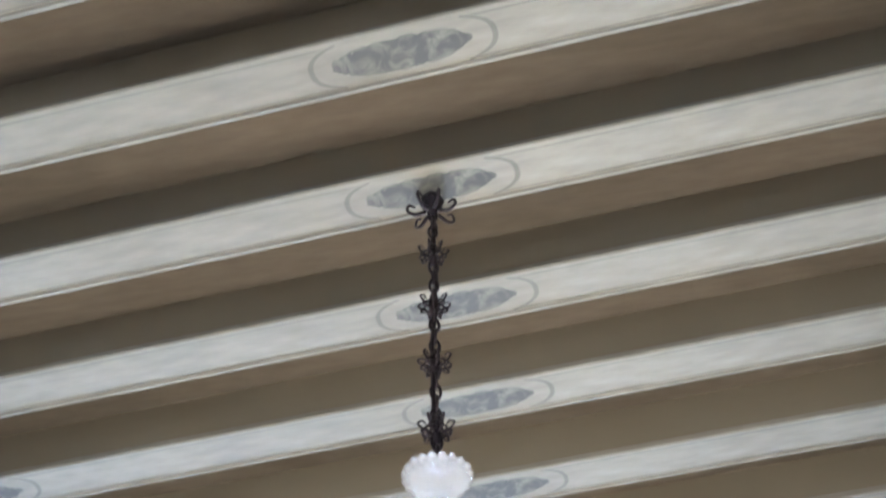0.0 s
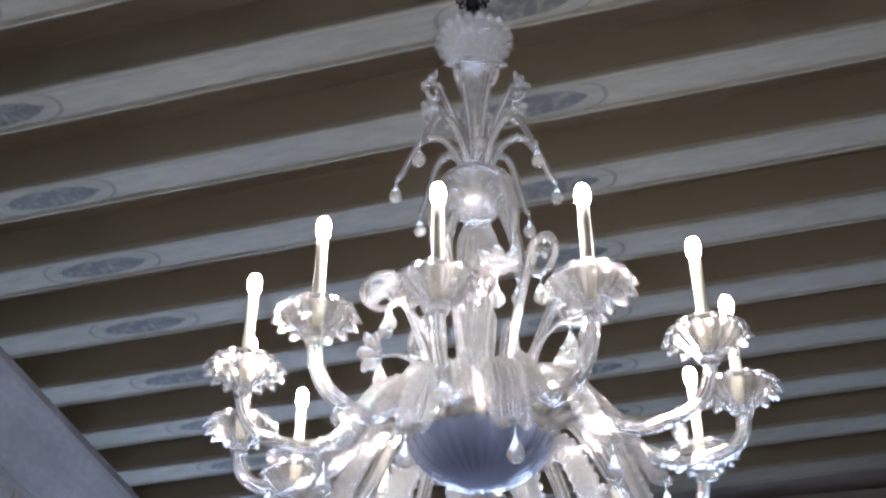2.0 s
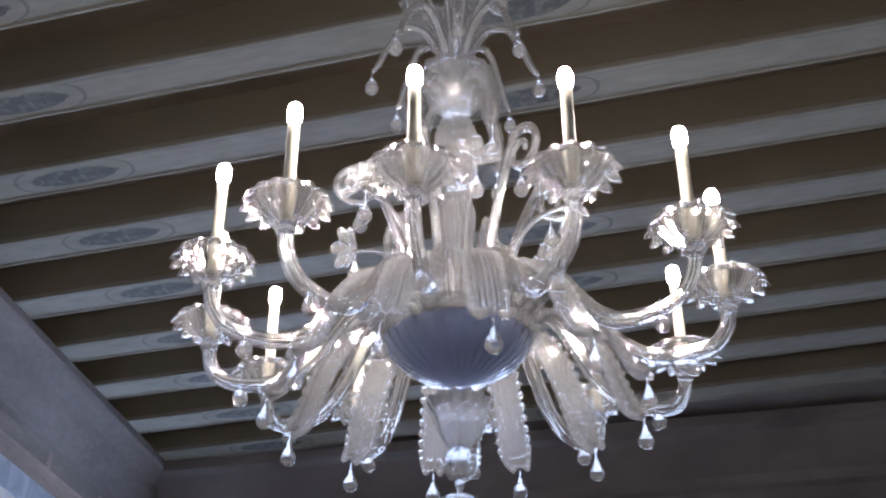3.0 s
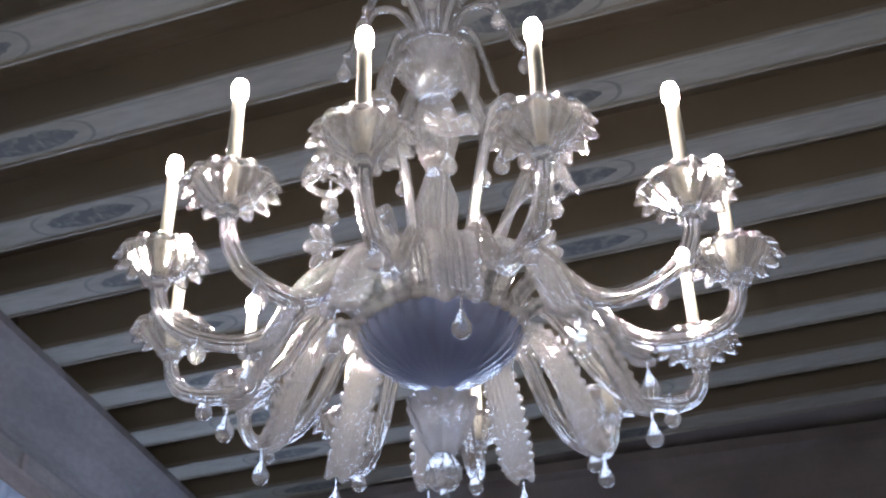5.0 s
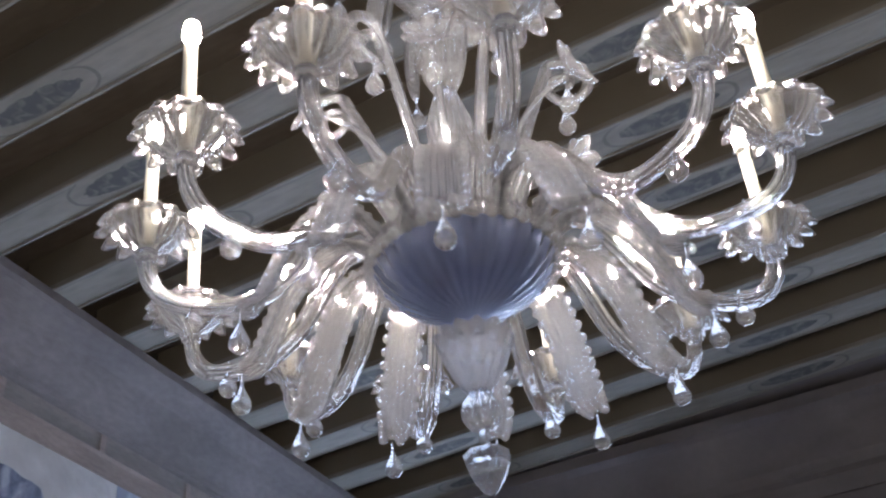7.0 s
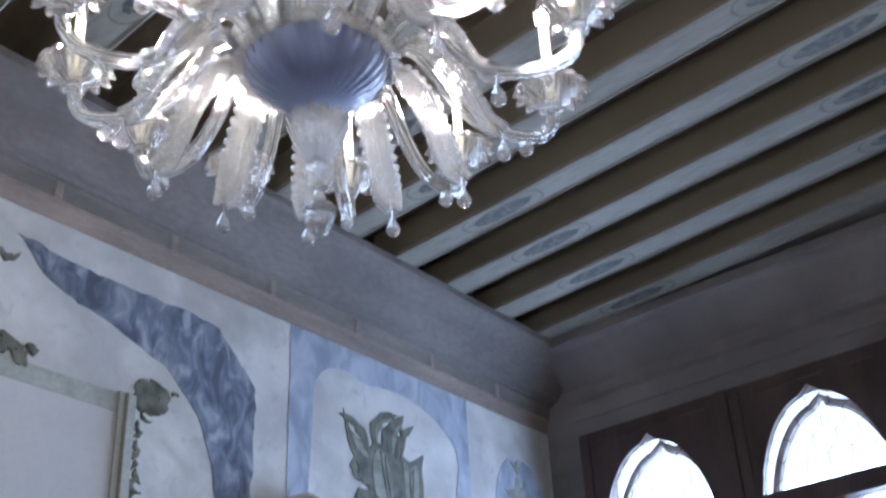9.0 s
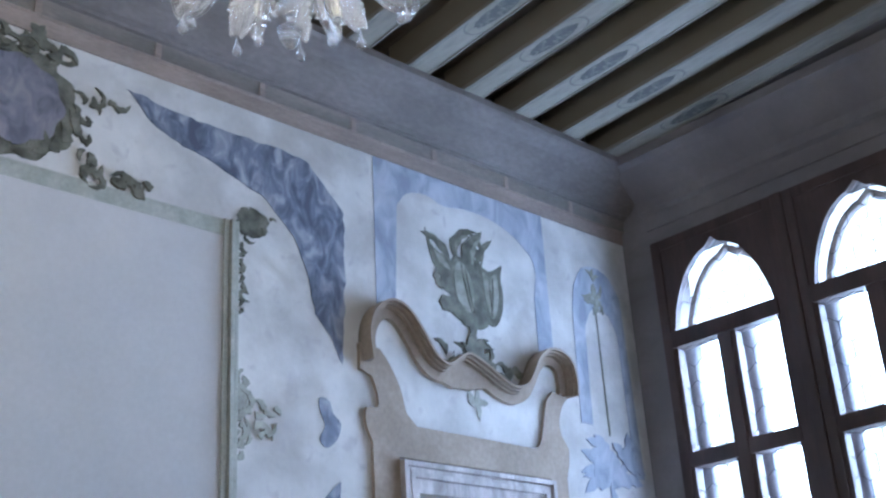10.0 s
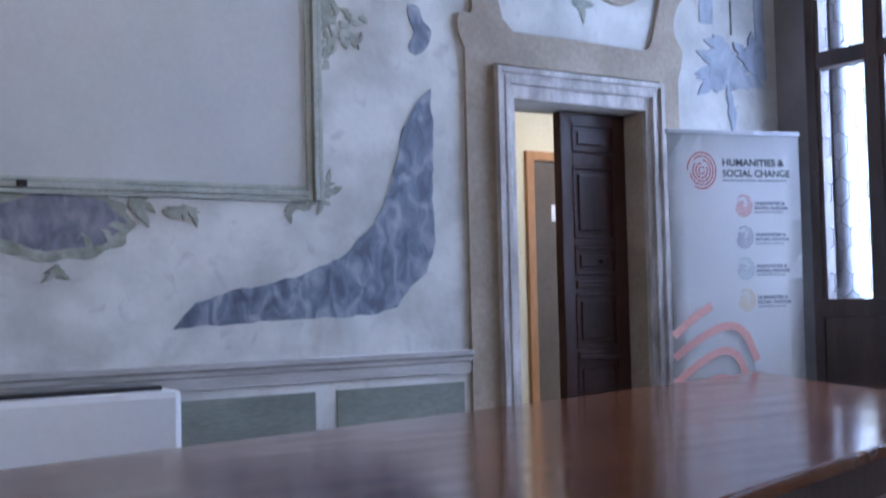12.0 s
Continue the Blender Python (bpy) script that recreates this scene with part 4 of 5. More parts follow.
# ---- table, banner, heater ----
def meeting_table():
    t = empty("meeting_table", label="long polished reddish brown wooden meeting table", category="table")
    far = [(0.40, 1.235), (1.56, 1.47), (2.63, 1.75), (3.82, 2.08)]
    top = far[::-1] + [(-0.65, 1.02), (-0.30, -0.70), (0.96, -0.33), (1.96, -0.02), (2.98, 0.31)]
    bm = bmesh.new()
    up = [bm.verts.new((x, y, 0.75)) for x, y in top]
    dn = [bm.verts.new((x, y, 0.712)) for x, y in top]
    f = bm.faces.new(up)
    bm.faces.new(dn[::-1])
    for i in range(len(up)):
        j = (i + 1) % len(up)
        bm.faces.new((up[i], dn[i], dn[j], up[j]))
    bmesh.ops.recalc_face_normals(bm, faces=bm.faces[:])
    bmesh.ops.bevel(bm, geom=[e for e in bm.edges if e.is_boundary or len(e.link_faces) == 2 and e.calc_face_angle(0) > 1.2], offset=0.006, segments=2, affect="EDGES")
    part("tabletop", bm, TABLEWOOD, t)
    c = Vector((sum(p[0] for p in top) / len(top), sum(p[1] for p in top) / len(top), 0))
    ring = [(Vector((x, y, 0)) - c) * 0.955 + c for x, y in top]
    ins = [(Vector((x, y, 0)) - c) * 0.935 + c for x, y in top]
    for i in range(len(ring)):
        j = (i + 1) % len(ring)
        bm = bmesh.new()
        q = [bm.verts.new((v.x, v.y, z)) for v, z in ((ring[i], .711), (ring[j], .711), (ring[j], .60), (ring[i], .60), (ins[i], .711), (ins[j], .711), (ins[j], .60), (ins[i], .60))]
        for w in ((0, 1, 2, 3), (5, 4, 7, 6), (3, 2, 6, 7)):
            bm.faces.new([q[k] for k in w])
        bm.faces.new((q[0], q[3], q[7], q[4]))
        bm.faces.new((q[1], q[5], q[6], q[2]))
        part("apron", bm, DARKWOOD, t)
    for x, y in ((3.35, 1.75), (2.75, 0.45), (0.9, 1.15), (0.75, -0.15), (-0.40, 0.85), (-0.12, -0.45)):
        part("leg", boxes((x - .04, x + .04, y - .04, y + .04, 0, 0.66), bev=0.008), DARKWOOD, t)
    return t


meeting_table()


def ring_mark(bm, cx, cz, r, rings, place):
    """Concentric broken rings like a thumbprint."""
    for k in range(rings):
        rr = r * (k + 1) / rings
        gap = 40 + 50 * k
        pts = []
        for i in range(22):
            a = radians(gap + 300 * i / 21)
            pts.append((cx + rr * math.cos(a), cz + rr * 1.12 * math.sin(a)))
        th = r / rings * 0.40
        for (x0, z0), (x1, z1) in zip(pts, pts[1:]):
            d = Vector((x1 - x0, z1 - z0)).normalized() * th / 2
            c = ((x0 - d.y, z0 + d.x), (x0 + d.y, z0 - d.x), (x1 + d.y, z1 - d.x), (x1 - d.y, z1 + d.x))
            v = [bm.verts.new(place(x, z, 0.003)) for x, z in c]
            bm.faces.new(v)
    return bm


def text_mesh(body, size, bold=False):
    cu = bpy.data.curves.new("lettering", "FONT")
    cu.body, cu.size, cu.extrude = body, size, 0.0006
    cu.offset = 0.0012 if bold else 0.0
    ob = bpy.data.objects.new("scrap", cu)
    scene.collection.objects.link(ob)
    me = bpy.data.meshes.new_from_object(ob.evaluated_get(bpy.context.evaluated_depsgraph_get()))
    bpy.data.objects.remove(ob)
    return me


def banner():
    b = empty("roll_up_banner", (4.20, 2.52, 0), label="white roll-up banner with a red spiral mark and grey lettering", category="banner")
    b.rotation_euler = (0, 0, radians(-15.5))
    W = 0.42
    H = 2.045
    bm = bmesh.new()
    grid = []
    for i in range(9):
        x = -W + 2 * W * i / 8
        grid.append([bm.verts.new((x, 0.004 * math.sin(i * 1.3 + j * 0.7) + 0.0, 0.07 + (H - 0.07) * j / 12)) for j in range(13)])
    for i in range(8):
        for j in range(12):
            bm.faces.new((grid[i][j], grid[i + 1][j], grid[i + 1][j + 1], grid[i][j + 1]))
    bmesh.ops.solidify(bm, geom=bm.faces[:], thickness=0.002)
    sheet = part("sheet", bm, BANNER, b, smooth=True)
    part("top_rail", boxes((-W - .005, W + .005, -.012, .012, H - .015, H + .012), bev=0.004), ALU, b, "brushed metal clip rail")
    part("cassette", boxes((-W - .02, W + .02, -.07, .07, 0, .075), bev=0.015), ALU, b, "brushed metal base")
    part("pole", tube([(0, .03, .05), (0, .02, H - .02)], 0.008, 8), ALU, b)

    def at(x, z, lift):
        return (x, -0.006 - lift, z)
    part("spiral_mark", ring_mark(bmesh.new(), -0.215, 1.83, 0.090, 5, at), RED, b, "red spiral mark")
    for body, x, z, size, m in (("HUMANITIES &", -0.085, 1.858, 0.054, INK), ("SOCIAL CHANGE", -0.085, 1.798, 0.054, INK)):
        me = text_mesh(body, size, True)
        width = max(v.co.x for v in me.vertices)
        me.transform(Matrix.Translation((x, -0.009, z)) @ Matrix.Rotation(radians(90), 4, "X") @ Matrix.Diagonal((0.435 / width if body[0] == "S" else 0.40 / width, 1, 1, 1)))
        me.materials.append(m)
        o = new("lettering", me)
        o.parent = b
    part("print_line", boxes((-.085, .13, -.0095, -.008, 1.772, 1.780), (.14, .33, -.0095, -.008, 1.772, 1.780)), GREYPRINT, b, "thin unreadable grey line")
    for k, (m, z) in enumerate(((RED, 1.635), (SLATEPRINT, 1.459), (TEALPRINT, 1.283), (OCHREPRINT, 1.107))):
        part("small_mark", ring_mark(bmesh.new(), 0.045, z, 0.052, 4, at), m, b)
        for body, zz in (("HUMANITIES &", z + .006), ("SOCIAL CHANGE", z - .020)):
            me = text_mesh(body, 0.021, True)
            me.transform(Matrix.Translation((.115, -0.009, zz)) @ Matrix.Rotation(radians(90), 4, "X") @ Matrix.Diagonal(((0.20 if body[0] == "H" else 0.215) / max(v.co.x for v in me.vertices), 1, 1, 1)))
            me.materials.append(SLATEPRINT)
            new("small_lettering", me).parent = b
        part("small_print_line", boxes((.115, .22, -.0095, -.008, z - .040, z - .033), (.226, .30, -.0095, -.008, z - .040, z - .033)), GREYPRINT, b, "grey line too small to read")
    for pts in ([(-0.42, 0.92), (-0.30, 1.01), (-0.18, 1.08)], [(-0.42, 0.80), (-0.26, 0.90), (-0.10, 0.965), (0.02, 0.93), (0.10, 0.77)],
                [(-0.42, 0.66), (-0.26, 0.77), (-0.12, 0.83), (-0.02, 0.79), (0.05, 0.62)], [(-0.42, 0.52), (-0.26, 0.62), (-0.14, 0.68), (-0.06, 0.64), (0.0, 0.48)]):
        bm = bmesh.new()
        L = spline([(x, 0, z) for x, z in pts], 6)
        for p, q in zip(L, L[1:]):
            d = (q - p).normalized() * 0.022
            bm.faces.new([bm.verts.new((c.x, -0.009, c.z)) for c in (Vector((p.x - d.z, 0, p.z + d.x)), Vector((p.x + d.z, 0, p.z - d.x)), Vector((q.x + d.z, 0, q.z - d.x)), Vector((q.x - d.z, 0, q.z + d.x)))])
        bmesh.ops.remove_doubles(bm, verts=bm.verts[:], dist=0.004)
        part("print_stroke", bm, FADEDRED, b, "broad salmon print stroke")
    return b


banner()


def heater():
    h = empty("floor_heater", (0.16, 1.95, 0), label="white floor-standing unit with a dark top edge behind the table", category="heater")
    part("casing", boxes((-.62, .56, -.09, .09, .05, .868), bev=0.026), WHITEPLASTIC, h)
    part("top_grille", boxes((-.60, .495, -.07, .09, .868, .884), bev=0.004), BLACKPLASTIC, h, "dark top grille")
    for x in (-.5, .41):
        part("foot", boxes((x - .05, x + .05, -.11, .11, 0, .05), bev=0.01), BLACKPLASTIC, h)
    return h


heater()


# ---- the chandelier ----
R_CUP, PHASE = 0.405, 3.198

ch = empty("chandelier", label="clear blown glass chandelier with twelve lit candle arms", category="chandelier")
# it hangs a little out of plumb
ch.matrix_basis = (Matrix.Translation((0, 0, 3.474)) @ Matrix.Rotation(-0.036, 4, "Y") @ Matrix.Rotation(0.015, 4, "X") @ Matrix.Diagonal((0.977, 0.977, 0.998, 1)) @ Matrix.Translation((0, 0, -3.5)))


def drop_mesh(length=0.040, r=0.0125):
    pr = [(0.0, 0.0), (r * .55, .0022), (r * .9, .007), (r, .0125), (r * .86, .019), (r * .5, .028), (r * .22, .036), (0.0018, length), (0.0012, length + .012), (0, length + .0125)]
    return lathe(pr, 14)


def cup_mesh():
    """Petal dish: ribbed bowl whose scalloped rim bends outward and down."""
    n, petals = 112, 14
    def lobe(a):
        return abs(math.cos(petals / 2 * a)) ** 0.7

    def wave(i, a):
        return (0, 0, 0, 0, 0, -.002, -.008, -.008, -.002, 0, 0, 0, 0)[i] * lobe(a)
    pr = [(.012, 0), (.016, .004), (.029, .012), (.041, .026), (.0475, .039), (.054, .041), (.0575, .034), (.0555, .037), (.0525, .0445), (.0455, .0435), (.039, .030), (.027, .0155), (0.010, .008)]
    bm = bmesh.new()
    rings = []
    for i, (r, z) in enumerate(pr):
        ring = []
        for k in range(n):
            a = 2 * math.pi * k / n
            rr = r * (1 + (0.055 * math.cos(petals * a) if 2 <= i <= 10 else 0) + (0.16 * lobe(a) - 0.06 if i in (6, 7) else 0.05 * lobe(a) if i in (5, 8) else 0))
            ring.append(bm.verts.new((rr * math.cos(a), rr * math.sin(a), z + wave(i, a))))
        rings.append(ring)
    for p, q in zip(rings, rings[1:]):
        for k in range(n):
            bm.faces.new((p[k], p[(k + 1) % n], q[(k + 1) % n], q[k]))
    bm.faces.new(rings[0][::-1])
    bm.faces.new(rings[-1])
    return bm


protos = {}
ARM = [(0.085, 2.622), (0.105, 2.665), (0.135, 2.700), (0.165, 2.700), (0.200, 2.660), (0.235, 2.610), (0.280, 2.578), (0.330, 2.572), (0.375, 2.582), (0.398, 2.608), (R_CUP, 2.640)]
arm_line = spline([(r, 0, z) for r, z in ARM], 4)
LEAF = [(0.095, 2.628), (0.120, 2.668), (0.155, 2.690), (0.195, 2.672), (0.228, 2.630), (0.250, 2.580), (0.268, 2.540), (0.290, 2.528)]
leaf_line = spline([(r, 0, z) for r, z in LEAF], 4)


def leaf_mesh():
    """Broad ribbed ribbon leaf with twisted rope edges."""
    bm = bmesh.new()
    n, across = len(leaf_line), 29
    grid = []
    for i, p in enumerate(leaf_line):
        t = i / (n - 1)
        w = 0.0238 * (0.20 + 0.80 * (lambda u: u * u * (3 - 2 * u))(min(1, max(0, (t - 0.14) / 0.30)))) * (1 if t < 0.80 else 1 - (t - 0.80) * 2.6)
        d = (leaf_line[min(i + 1, n - 1)] - leaf_line[max(i - 1, 0)]).normalized()
        nrm = Vector((-d.z, 0, d.x))
        row = []
        for k in range(across):
            s = k / (across - 1) * 2 - 1
            lift = 0.0038 * math.cos(s * math.pi * 6) + 0.006 * (1 - s * s)
            under = -0.0045 - 0.0032 * math.cos(s * math.pi * 6) + 0.006 * (1 - s * s)
            q = p + nrm * lift
            row.append((bm.verts.new((q.x, s * w, q.z)), bm.verts.new(((p + nrm * under).x, s * w, (p + nrm * under).z))))
        grid.append(row)
    for a, b in zip(grid, grid[1:]):
        for k in range(across - 1):
            bm.faces.new((a[k][0], b[k][0], b[k + 1][0], a[k + 1][0]))
            bm.faces.new((a[k][1], a[k + 1][1], b[k + 1][1], b[k][1]))
        for k in (0, across - 1):
            bm.faces.new((a[k][0], a[k][1], b[k][1], b[k][0]) if k == 0 else (a[k][0], b[k][0], b[k][1], a[k][1]))
    bm.faces.new([v[0] for v in grid[0]] + [v[1] for v in grid[0]][::-1])
    bm.faces.new([v[0] for v in grid[-1]][::-1] + [v[1] for v in grid[-1]])
    return bm


def rope_mesh(side):
    bm = bmesh.new()
    n = len(leaf_line)
    fine = spline([(p.x, p.y, p.z) for p in leaf_line], 3)
    for i, p in enumerate(fine):
        t = i / (len(fine) - 1)
        w = 0.0238 * (0.20 + 0.80 * (lambda u: u * u * (3 - 2 * u))(min(1, max(0, (t - 0.14) / 0.30)))) * (1 if t < 0.80 else 1 - (t - 0.80) * 2.6)
        if i % 4 == 0:
            b = bmesh.new()
            bmesh.ops.create_icosphere(b, subdivisions=1, radius=0.0070)
            merge(bm, b, Matrix.Translation((p.x, side * (w + 0.001), p.z)) @ Matrix.Diagonal((1.0, 1.0, 1.15, 1)))
    return bm


def put(name, key, make, material, parent, m=Matrix(), label="", smooth=True):
    """A part on a mesh that is made once and shared by its repeats."""
    if key not in protos:
        o = part(name, make(), material, parent, label, smooth)
        protos[key] = o
    else:
        o = again(name, protos[key], parent)
    o.matrix_basis = m
    return o


def candle_mesh():
    return lathe([(0.0088, 0), (0.0088, .160), (0.0080, .163), (0.0, .1635)], 16)


def bulb_mesh():
    return lathe([(0.0, 0), (.0085, .001), (.0102, .005), (.0108, .014), (.0104, .023), (.0080, .029), (0.0, .032)], 12)


# the blown arms stand unevenly: degrees round the stem, and reach
ARM_AT = (181.0, 152.8, 124.0, 95.0, 65.8, 36.2, 5.0, 332.1, 301.5, 268.0, 242.4, 210.7)
ARM_REACH = (0.97, 0.955, 0.97, 0.98, 0.98, 1.02, 1.02, 1.04, 1.015, 1.02, 1.01, 1.01)
for k in range(12):
    turn = Matrix.Rotation(radians(ARM_AT[k]), 4, "Z") @ Matrix.Diagonal((ARM_REACH[k], 1, 1, 1))
    arm = put("candle_arm", "arm", lambda: tube(arm_line, lambda t: 0.0125 - 0.003 * t, 30, 6, 0.20), CRYSTAL, ch, turn, "fluted clear glass arm")
    at = Matrix.Translation((R_CUP, 0, 2.640))
    put("arm_socket", "socket", lambda: lathe([(0.0, -.004), (.0135, -.003), (.015, .004), (.012, .011), (0.010, .014)], 16), FROSTED, arm, at)
    put("drip_cup", "cup", cup_mesh, CRYSTAL, arm, at @ Matrix.Translation((0, 0, .006)), "scalloped petal dish")
    put("candle_tube", "candle", candle_mesh, CANDLE, arm, at @ Matrix.Translation((0, 0, .016)), "ivory candle tube")
    put("bulb", "bulb", bulb_mesh, BULB, arm, at @ Matrix.Translation((0, 0, .179)), "lit bulb")
    put("glass_drop", "drop", drop_mesh, CRYSTAL, arm, Matrix.Translation((0.345, 0, 2.538)), "clear glass drop")
    half = Matrix.Rotation(PHASE - math.pi / 6 * (k + 0.5), 4, "Z")
    lf = put("ribbon_leaf", "leaf", leaf_mesh, LEAFGLASS, ch, half, "ribbed clear glass leaf")
    for s in (-1, 1):
        put("rope_edge", ("rope", s), lambda: rope_mesh(s), LEAFGLASS, lf, Matrix())
    put("glass_drop", "drop", drop_mesh, CRYSTAL, lf, Matrix.Translation((0.288, 0, 2.472)), "clear glass drop")

# bowl, rim, finial
part("bowl", lathe([(0.0, 2.559), (.020, 2.560), (.052, 2.570), (.082, 2.588), (.104, 2.609), (.116, 2.630), (.112, 2.633), (.100, 2.614), (.078, 2.594), (.048, 2.577), (0.0, 2.567)], 160, 32, 0.016), BLUEGLASS, ch, "smoky blue ribbed glass bowl", True)
part("bowl_rim", lathe([(.109, 2.628), (.120, 2.632), (.126, 2.641), (.122, 2.653), (.106, 2.664), (.080, 2.671), (.080, 2.663), (.102, 2.652), (.110, 2.641)], 72, 24, 0.02), CRYSTAL, ch, "scalloped clear glass rim", True)
for k in range(36):
    a = 2 * math.pi * k / 36
    put("rim_bead", "bead", lambda: lathe([(0, -.009), (.0064, -.0064), (.009, 0), (.0064, .0064), (0, .009)], 10), LEAFGLASS, ch, Matrix.Translation((.122 * math.cos(a), .122 * math.sin(a), 2.632)))
part("finial_cup", lathe([(.013, 2.456), (.020, 2.468), (.030, 2.488), (.039, 2.512), (.045, 2.530), (.043, 2.535), (.036, 2.516), (.018, 2.520), (.012, 2.548)], 120, 12, 0.14), LEAFGLASS, ch, "fluted glass cup", True)
part("finial_knob", lathe([(.009, 2.410), (.017, 2.415), (.022, 2.426), (.023, 2.440), (.016, 2.450), (.012, 2.458)], 64, 10, 0.10), CRYSTAL, ch, "fluted glass knob", True)
part("finial_stem", lathe([(.004, 2.384), (.008, 2.388), (.004, 2.394), (.008, 2.400), (.005, 2.412)], 16), CRYSTAL, ch, "", True)
part("finial_bud", lathe([(0.0, 2.332), (.008, 2.336), (.018, 2.352), (.024, 2.370), (.026, 2.380), (.018, 2.386), (.006, 2.388)], 36, 12, 0.07), CRYSTAL, ch, "fluted glass bud", True)

# stem, upper bowls and crown
part("stem", lathe([(.020, 2.640), (.024, 2.700), (.020, 2.760), (.026, 2.820), (.030, 2.862), (.020, 2.900), (.014, 2.920)], 40, 10, 0.10), FROSTED, ch, "fluted glass stem", True)
part("vase", lathe([(.014, 2.918), (.026, 2.945), (.036, 2.985), (.035, 3.025), (.025, 3.055), (.018, 3.070)], 80, 14, 0.07), CRYSTAL, ch, "ribbed glass vase", True)
part("upper_bowl", lathe([(.018, 3.068), (.040, 3.090), (.062, 3.125), (.070, 3.150), (.066, 3.152), (.056, 3.128), (.034, 3.098), (.016, 3.082)], 60, 20, 0.04), CRYSTAL, ch, "ribbed glass dish", True)
part("upper_stem", lathe([(.016, 3.080), (.018, 3.150), (.030, 3.200), (.022, 3.260), (.016, 3.330), (.024, 3.380), (.040, 3.420), (.034, 3.445)], 40, 10, 0.08), FROSTED, ch, "fluted glass stem", True)
part("crown", lathe([(.018, 3.440), (.028, 3.458), (.050, 3.488), (.067, 3.518), (.065, 3.534), (.045, 3.546), (.012, 3.556)], 100, 20, 0.09), LEAFGLASS, ch, "ruffled glass crown dish", True)
for k in range(20):
    a = 2 * math.pi * k / 20
    put("crown_petal", "petal", lambda: lathe([(0, -.014), (.008, -.008), (.011, 0), (.007, .009), (0, .013)], 10), CRYSTAL, ch, Matrix.Translation((.072 * math.cos(a), .072 * math.sin(a), 3.522)) @ Matrix.Rotation(a, 4, "Z"))


def flower_mesh():
    bm = bmesh.new()
    for k in range(6):
        b = bmesh.new()
        bmesh.ops.create_icosphere(b, subdivisions=2, radius=1)
        a = 2 * math.pi * k / 6
        merge(bm, b, Matrix.Rotation(a, 4, "Z") @ Matrix.Translation((.014, 0, .004)) @ Matrix.Rotation(radians(-25), 4, "Y") @ Matrix.Diagonal((.013, .0085, .004, 1)))
    b = bmesh.new()
    bmesh.ops.create_icosphere(b, subdivisions=2, radius=.0065)
    merge(bm, b)
    return bm


def curl(r0, z0, r1, z1, turns, size):
    """A stem that rises outwards and ends in a spiral."""
    pts = [(r0, 0, z0), (r0 + (r1 - r0) * .35, 0, z0 + (z1 - z0) * .55), (r0 + (r1 - r0) * .75, 0, z1 - .01)]
    for i in range(int(10 * turns)):
        a = math.pi * .62 - 2 * math.pi * i / 10
        rr = size * (1 - i / (10 * turns + 2))
        pts.append((r1 + rr * math.cos(a), 0, z1 - size * .6 + rr * math.sin(a)))
    return spline(pts, 3)


TIER = curl(0.055, 2.655, 0.165, 2.925, 1.5, 0.042)
STALK = spline([(0.050, 0, 2.66), (0.085, 0, 2.76), (0.135, 0, 2.82), (0.190, 0, 2.835)], 5)
for k in range(6):
    turn = Matrix.Rotation(PHASE - math.pi / 3 * k - 0.26, 4, "Z")
    s = put("scroll_branch", "scroll", lambda: tube(TIER, lambda t: 0.0085 - 0.004 * t, 12, 4, 0.15), CRYSTAL, ch, turn, "curled clear glass branch")
    put("glass_drop", "drop", drop_mesh, CRYSTAL, s, Matrix.Translation((0.160, 0, 2.815)), "clear glass drop")
    turn = Matrix.Rotation(PHASE - math.pi / 3 * (k + 0.5) - 0.26, 4, "Z")
    f = put("flower_branch", "stalk", lambda: tube(STALK, lambda t: 0.0065 - 0.003 * t, 10, 4, 0.15), CRYSTAL, ch, turn, "slender glass flower stalk")
    put("glass_flower", "flower", flower_mesh, FROSTED, f, Matrix.Translation((0.196, 0, 2.842)) @ Matrix.Rotation(radians(70), 4, "Y") @ Matrix.Scale(1.5, 4), "frosted glass flower")
    put("glass_drop", "drop", drop_mesh, CRYSTAL, f, Matrix.Translation((0.185, 0, 2.775)), "clear glass drop")
UP = spline([(0.020, 0, 3.19), (0.055, 0, 3.255), (0.095, 0, 3.265), (0.120, 0, 3.225), (0.140, 0, 3.175), (0.150, 0, 3.165)], 5)
UP2 = curl(0.018, 3.21, 0.085, 3.365, 1.2, 0.024)
for k in range(8):
    turn = Matrix.Rotation(0.2 + math.pi / 4 * k, 4, "Z")
    u = put("upper_branch", "up", lambda: tube(UP, lambda t: 0.008 - 0.003 * t, 10, 4, 0.15), CRYSTAL, ch, turn, "short drooping glass branch")
    put("glass_drop", "drop", drop_mesh, CRYSTAL, u, Matrix.Translation((0.150, 0, 3.112)), "clear glass drop")
    turn = Matrix.Rotation(0.2 + math.pi / 4 * (k + .5), 4, "Z")
    u = put("upper_scroll", "up2", lambda: tube(UP2, lambda t: 0.006 - 0.0025 * t, 10, 4, 0.15), CRYSTAL, ch, turn, "curled glass branch")
    put("glass_flower", "flower", flower_mesh, FROSTED, u, Matrix.Translation((0.092, 0, 3.375)) @ Matrix.Rotation(radians(50), 4, "Y"), "frosted glass flower")
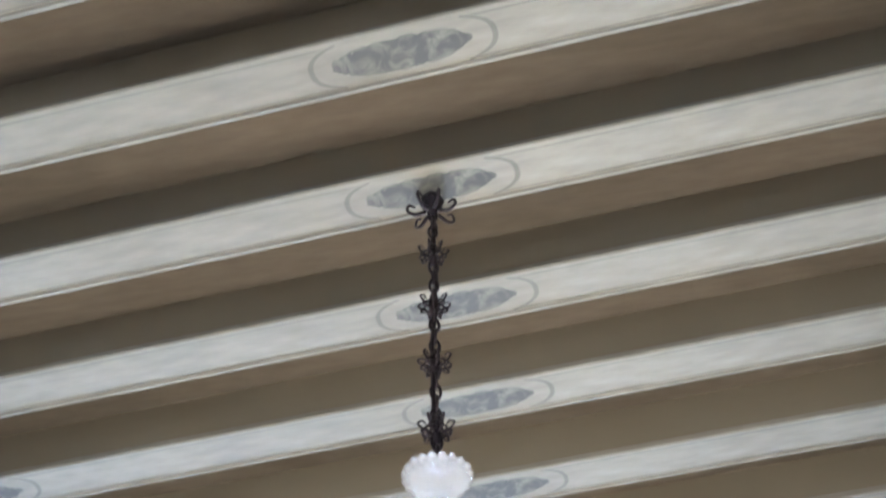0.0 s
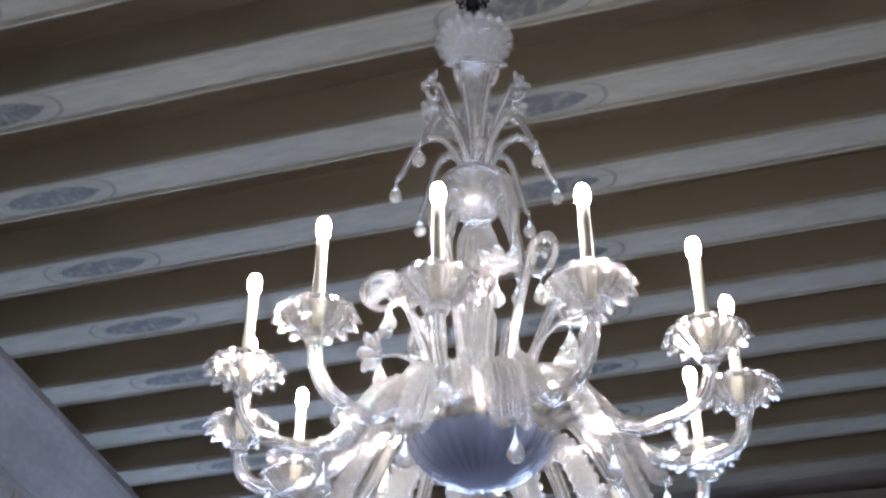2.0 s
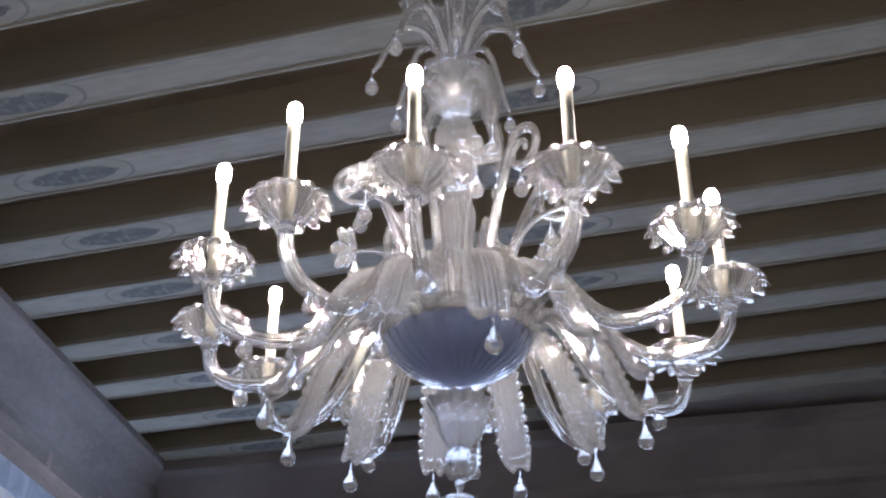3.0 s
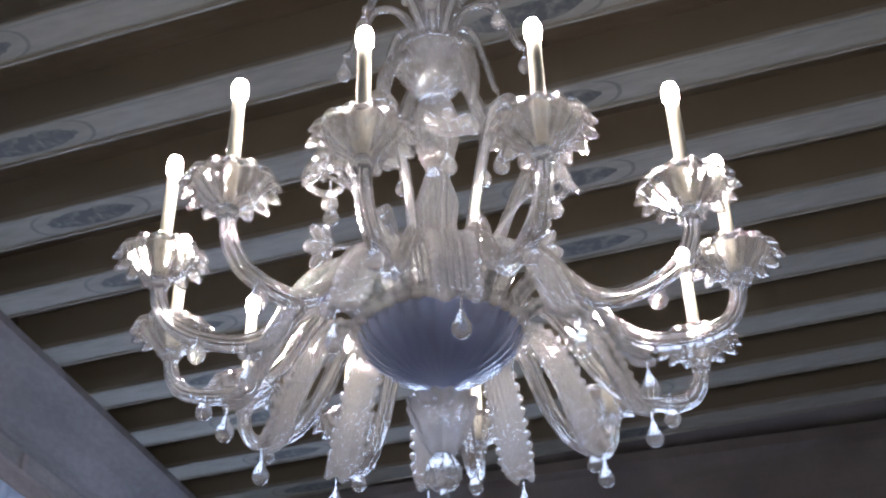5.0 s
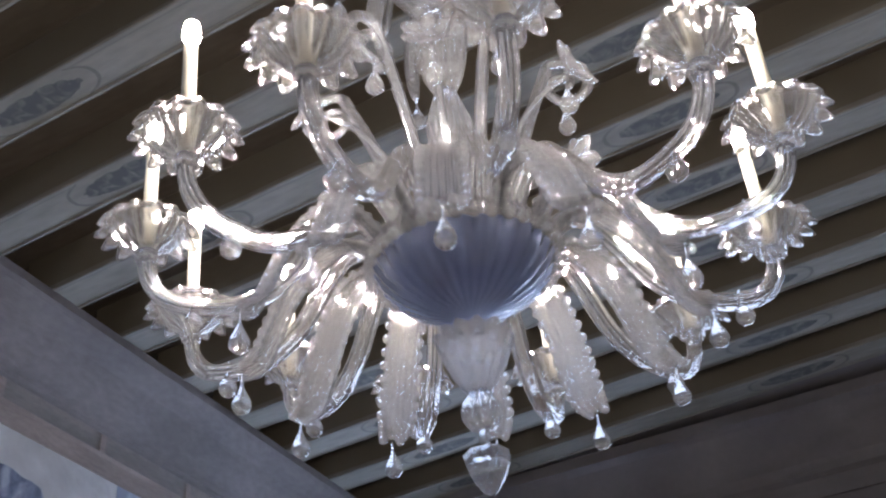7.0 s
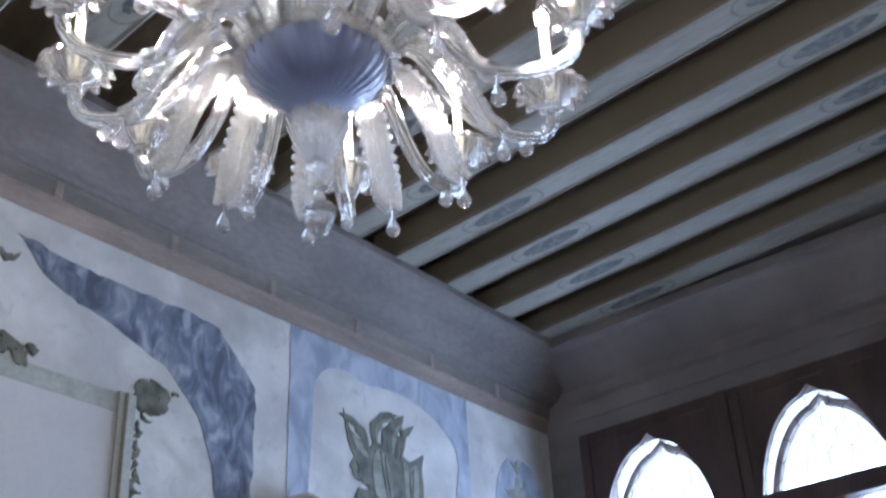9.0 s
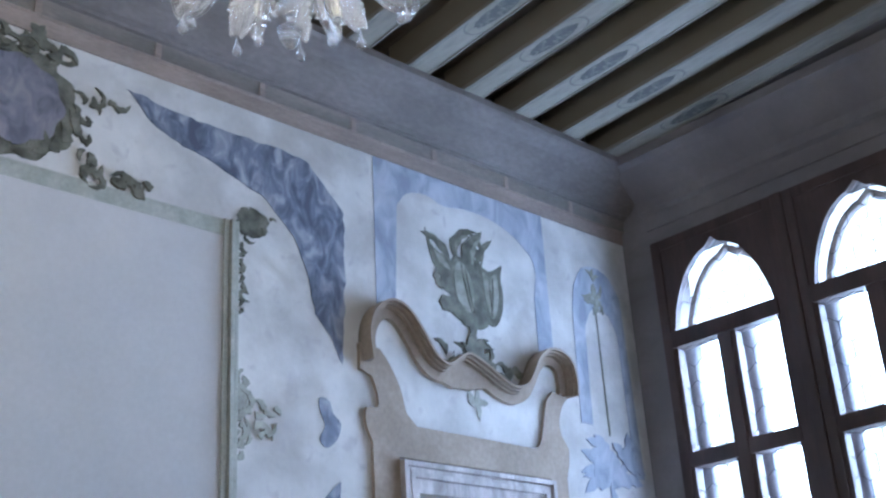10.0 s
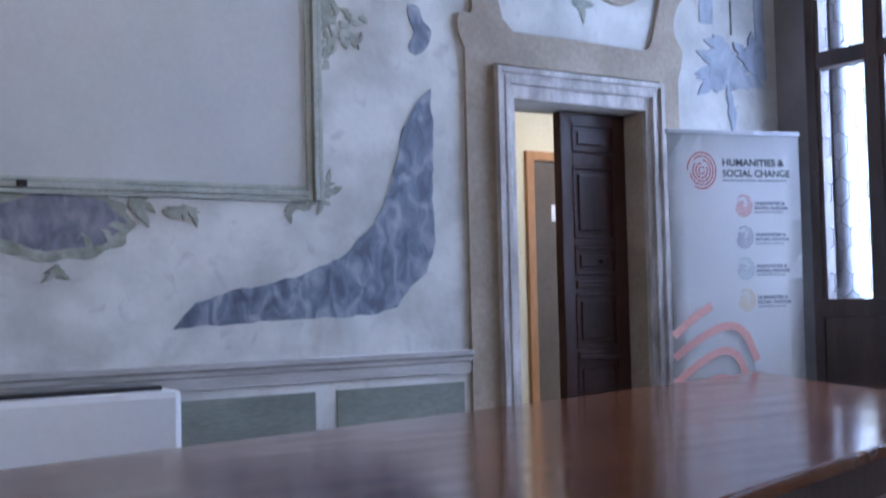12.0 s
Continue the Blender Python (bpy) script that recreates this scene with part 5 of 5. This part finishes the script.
for k in range(4):
    turn = Matrix.Rotation(math.pi / 2 * (k + .55), 4, "Z")
    u = put("upper_leaf", "upleaf", lambda: tube(spline([(0.030, 0, 3.13), (0.062, 0, 3.125), (0.092, 0, 3.075), (0.100, 0, 3.02), (0.094, 0, 2.985)], 5), lambda t: 0.012 * (0.55 + math.sin(math.pi * t)) * 0.62, 24, 8, 0.14), CRYSTAL, ch, turn, "ribbed drooping glass leaf")
    put("glass_drop", "drop", drop_mesh, CRYSTAL, u, Matrix.Translation((0.094, 0, 2.930)), "clear glass drop")

# iron chain with leafy collars
hang = empty("hanging_chain", (0, 0, 4.558), label="dark iron chain with curled leaf collars on the ceiling beam", category="chain")
low = Matrix.Translation((0, 0, -4.558))
def link_mesh():
    pts = [(0.012 * math.cos(a), 0, 0.026 * math.sin(a)) for a in [2 * math.pi * i / 16 for i in range(17)]]
    return tube(pts, 0.0042, 6)


z, i = 3.562, 0
while z < 4.52:
    put("chain_link", "link", link_mesh, IRON, hang, low @ Matrix.Translation((0, 0, z)) @ Matrix.Rotation(math.pi / 2 * (i % 2) + 0.4, 4, "Z"), "dark iron link")
    z += 0.040
    i += 1
part("chain_cord", tube([(0.006, 0.004, 3.53), (-0.006, 0.006, 3.9), (0.006, -0.006, 4.2), (0, 0, 4.555)], 0.006, 6), IRON, hang, "dark covered cable").matrix_basis = low


def collar_mesh():
    """Iron collar with curled leaf scrolls standing out of it."""
    bm = lathe([(.008, -.05), (.014, -.03), (.011, 0), (.015, .03), (.008, .055)], 12)
    for k in range(7):
        a = 2 * math.pi * k / 7
        for z0, out, rise in ((-.02, .040, .035), (.015, .032, -.030)):
            pts = [(0.010, z0), (0.022, z0 + rise * .2), (out, z0 + rise * .6), (out + .008, z0 + rise), (out - .004, z0 + rise * 1.25), (out - .012, z0 + rise)]
            L = spline([(r * math.cos(a), r * math.sin(a), zz) for r, zz in pts], 3)
            tube(L, lambda t: 0.0042 - 0.002 * t, 5, bm=bm)
    return bm


for zc in (3.64, 3.86, 4.08, 4.30):
    put("leaf_collar", "collar", collar_mesh, IRON, hang, low @ Matrix.Translation((0, 0, zc)) @ Matrix.Rotation(zc * 3, 4, "Z") @ Matrix.Scale(0.9, 4), "curled iron leaf collar")
put("ceiling_hook", "rose", lambda: lathe([(0.006, 4.48), (.014, 4.50), (.024, 4.525), (.034, 4.545), (.030, 4.5635), (0.0, 4.564)], 24, 8, 0.08), IRON, hang, low, "dark leafy iron ceiling rose")
for k in range(7):
    a = 2 * math.pi * k / 7
    put("rose_scroll", "rosescroll", lambda: tube(spline([(0.02, 0, 4.50), (0.05, 0, 4.485), (0.072, 0, 4.505), (0.066, 0, 4.53), (0.050, 0, 4.52)], 4), lambda t: 0.006 - 0.003 * t, 6), IRON, hang, low @ Matrix.Rotation(a, 4, "Z"))
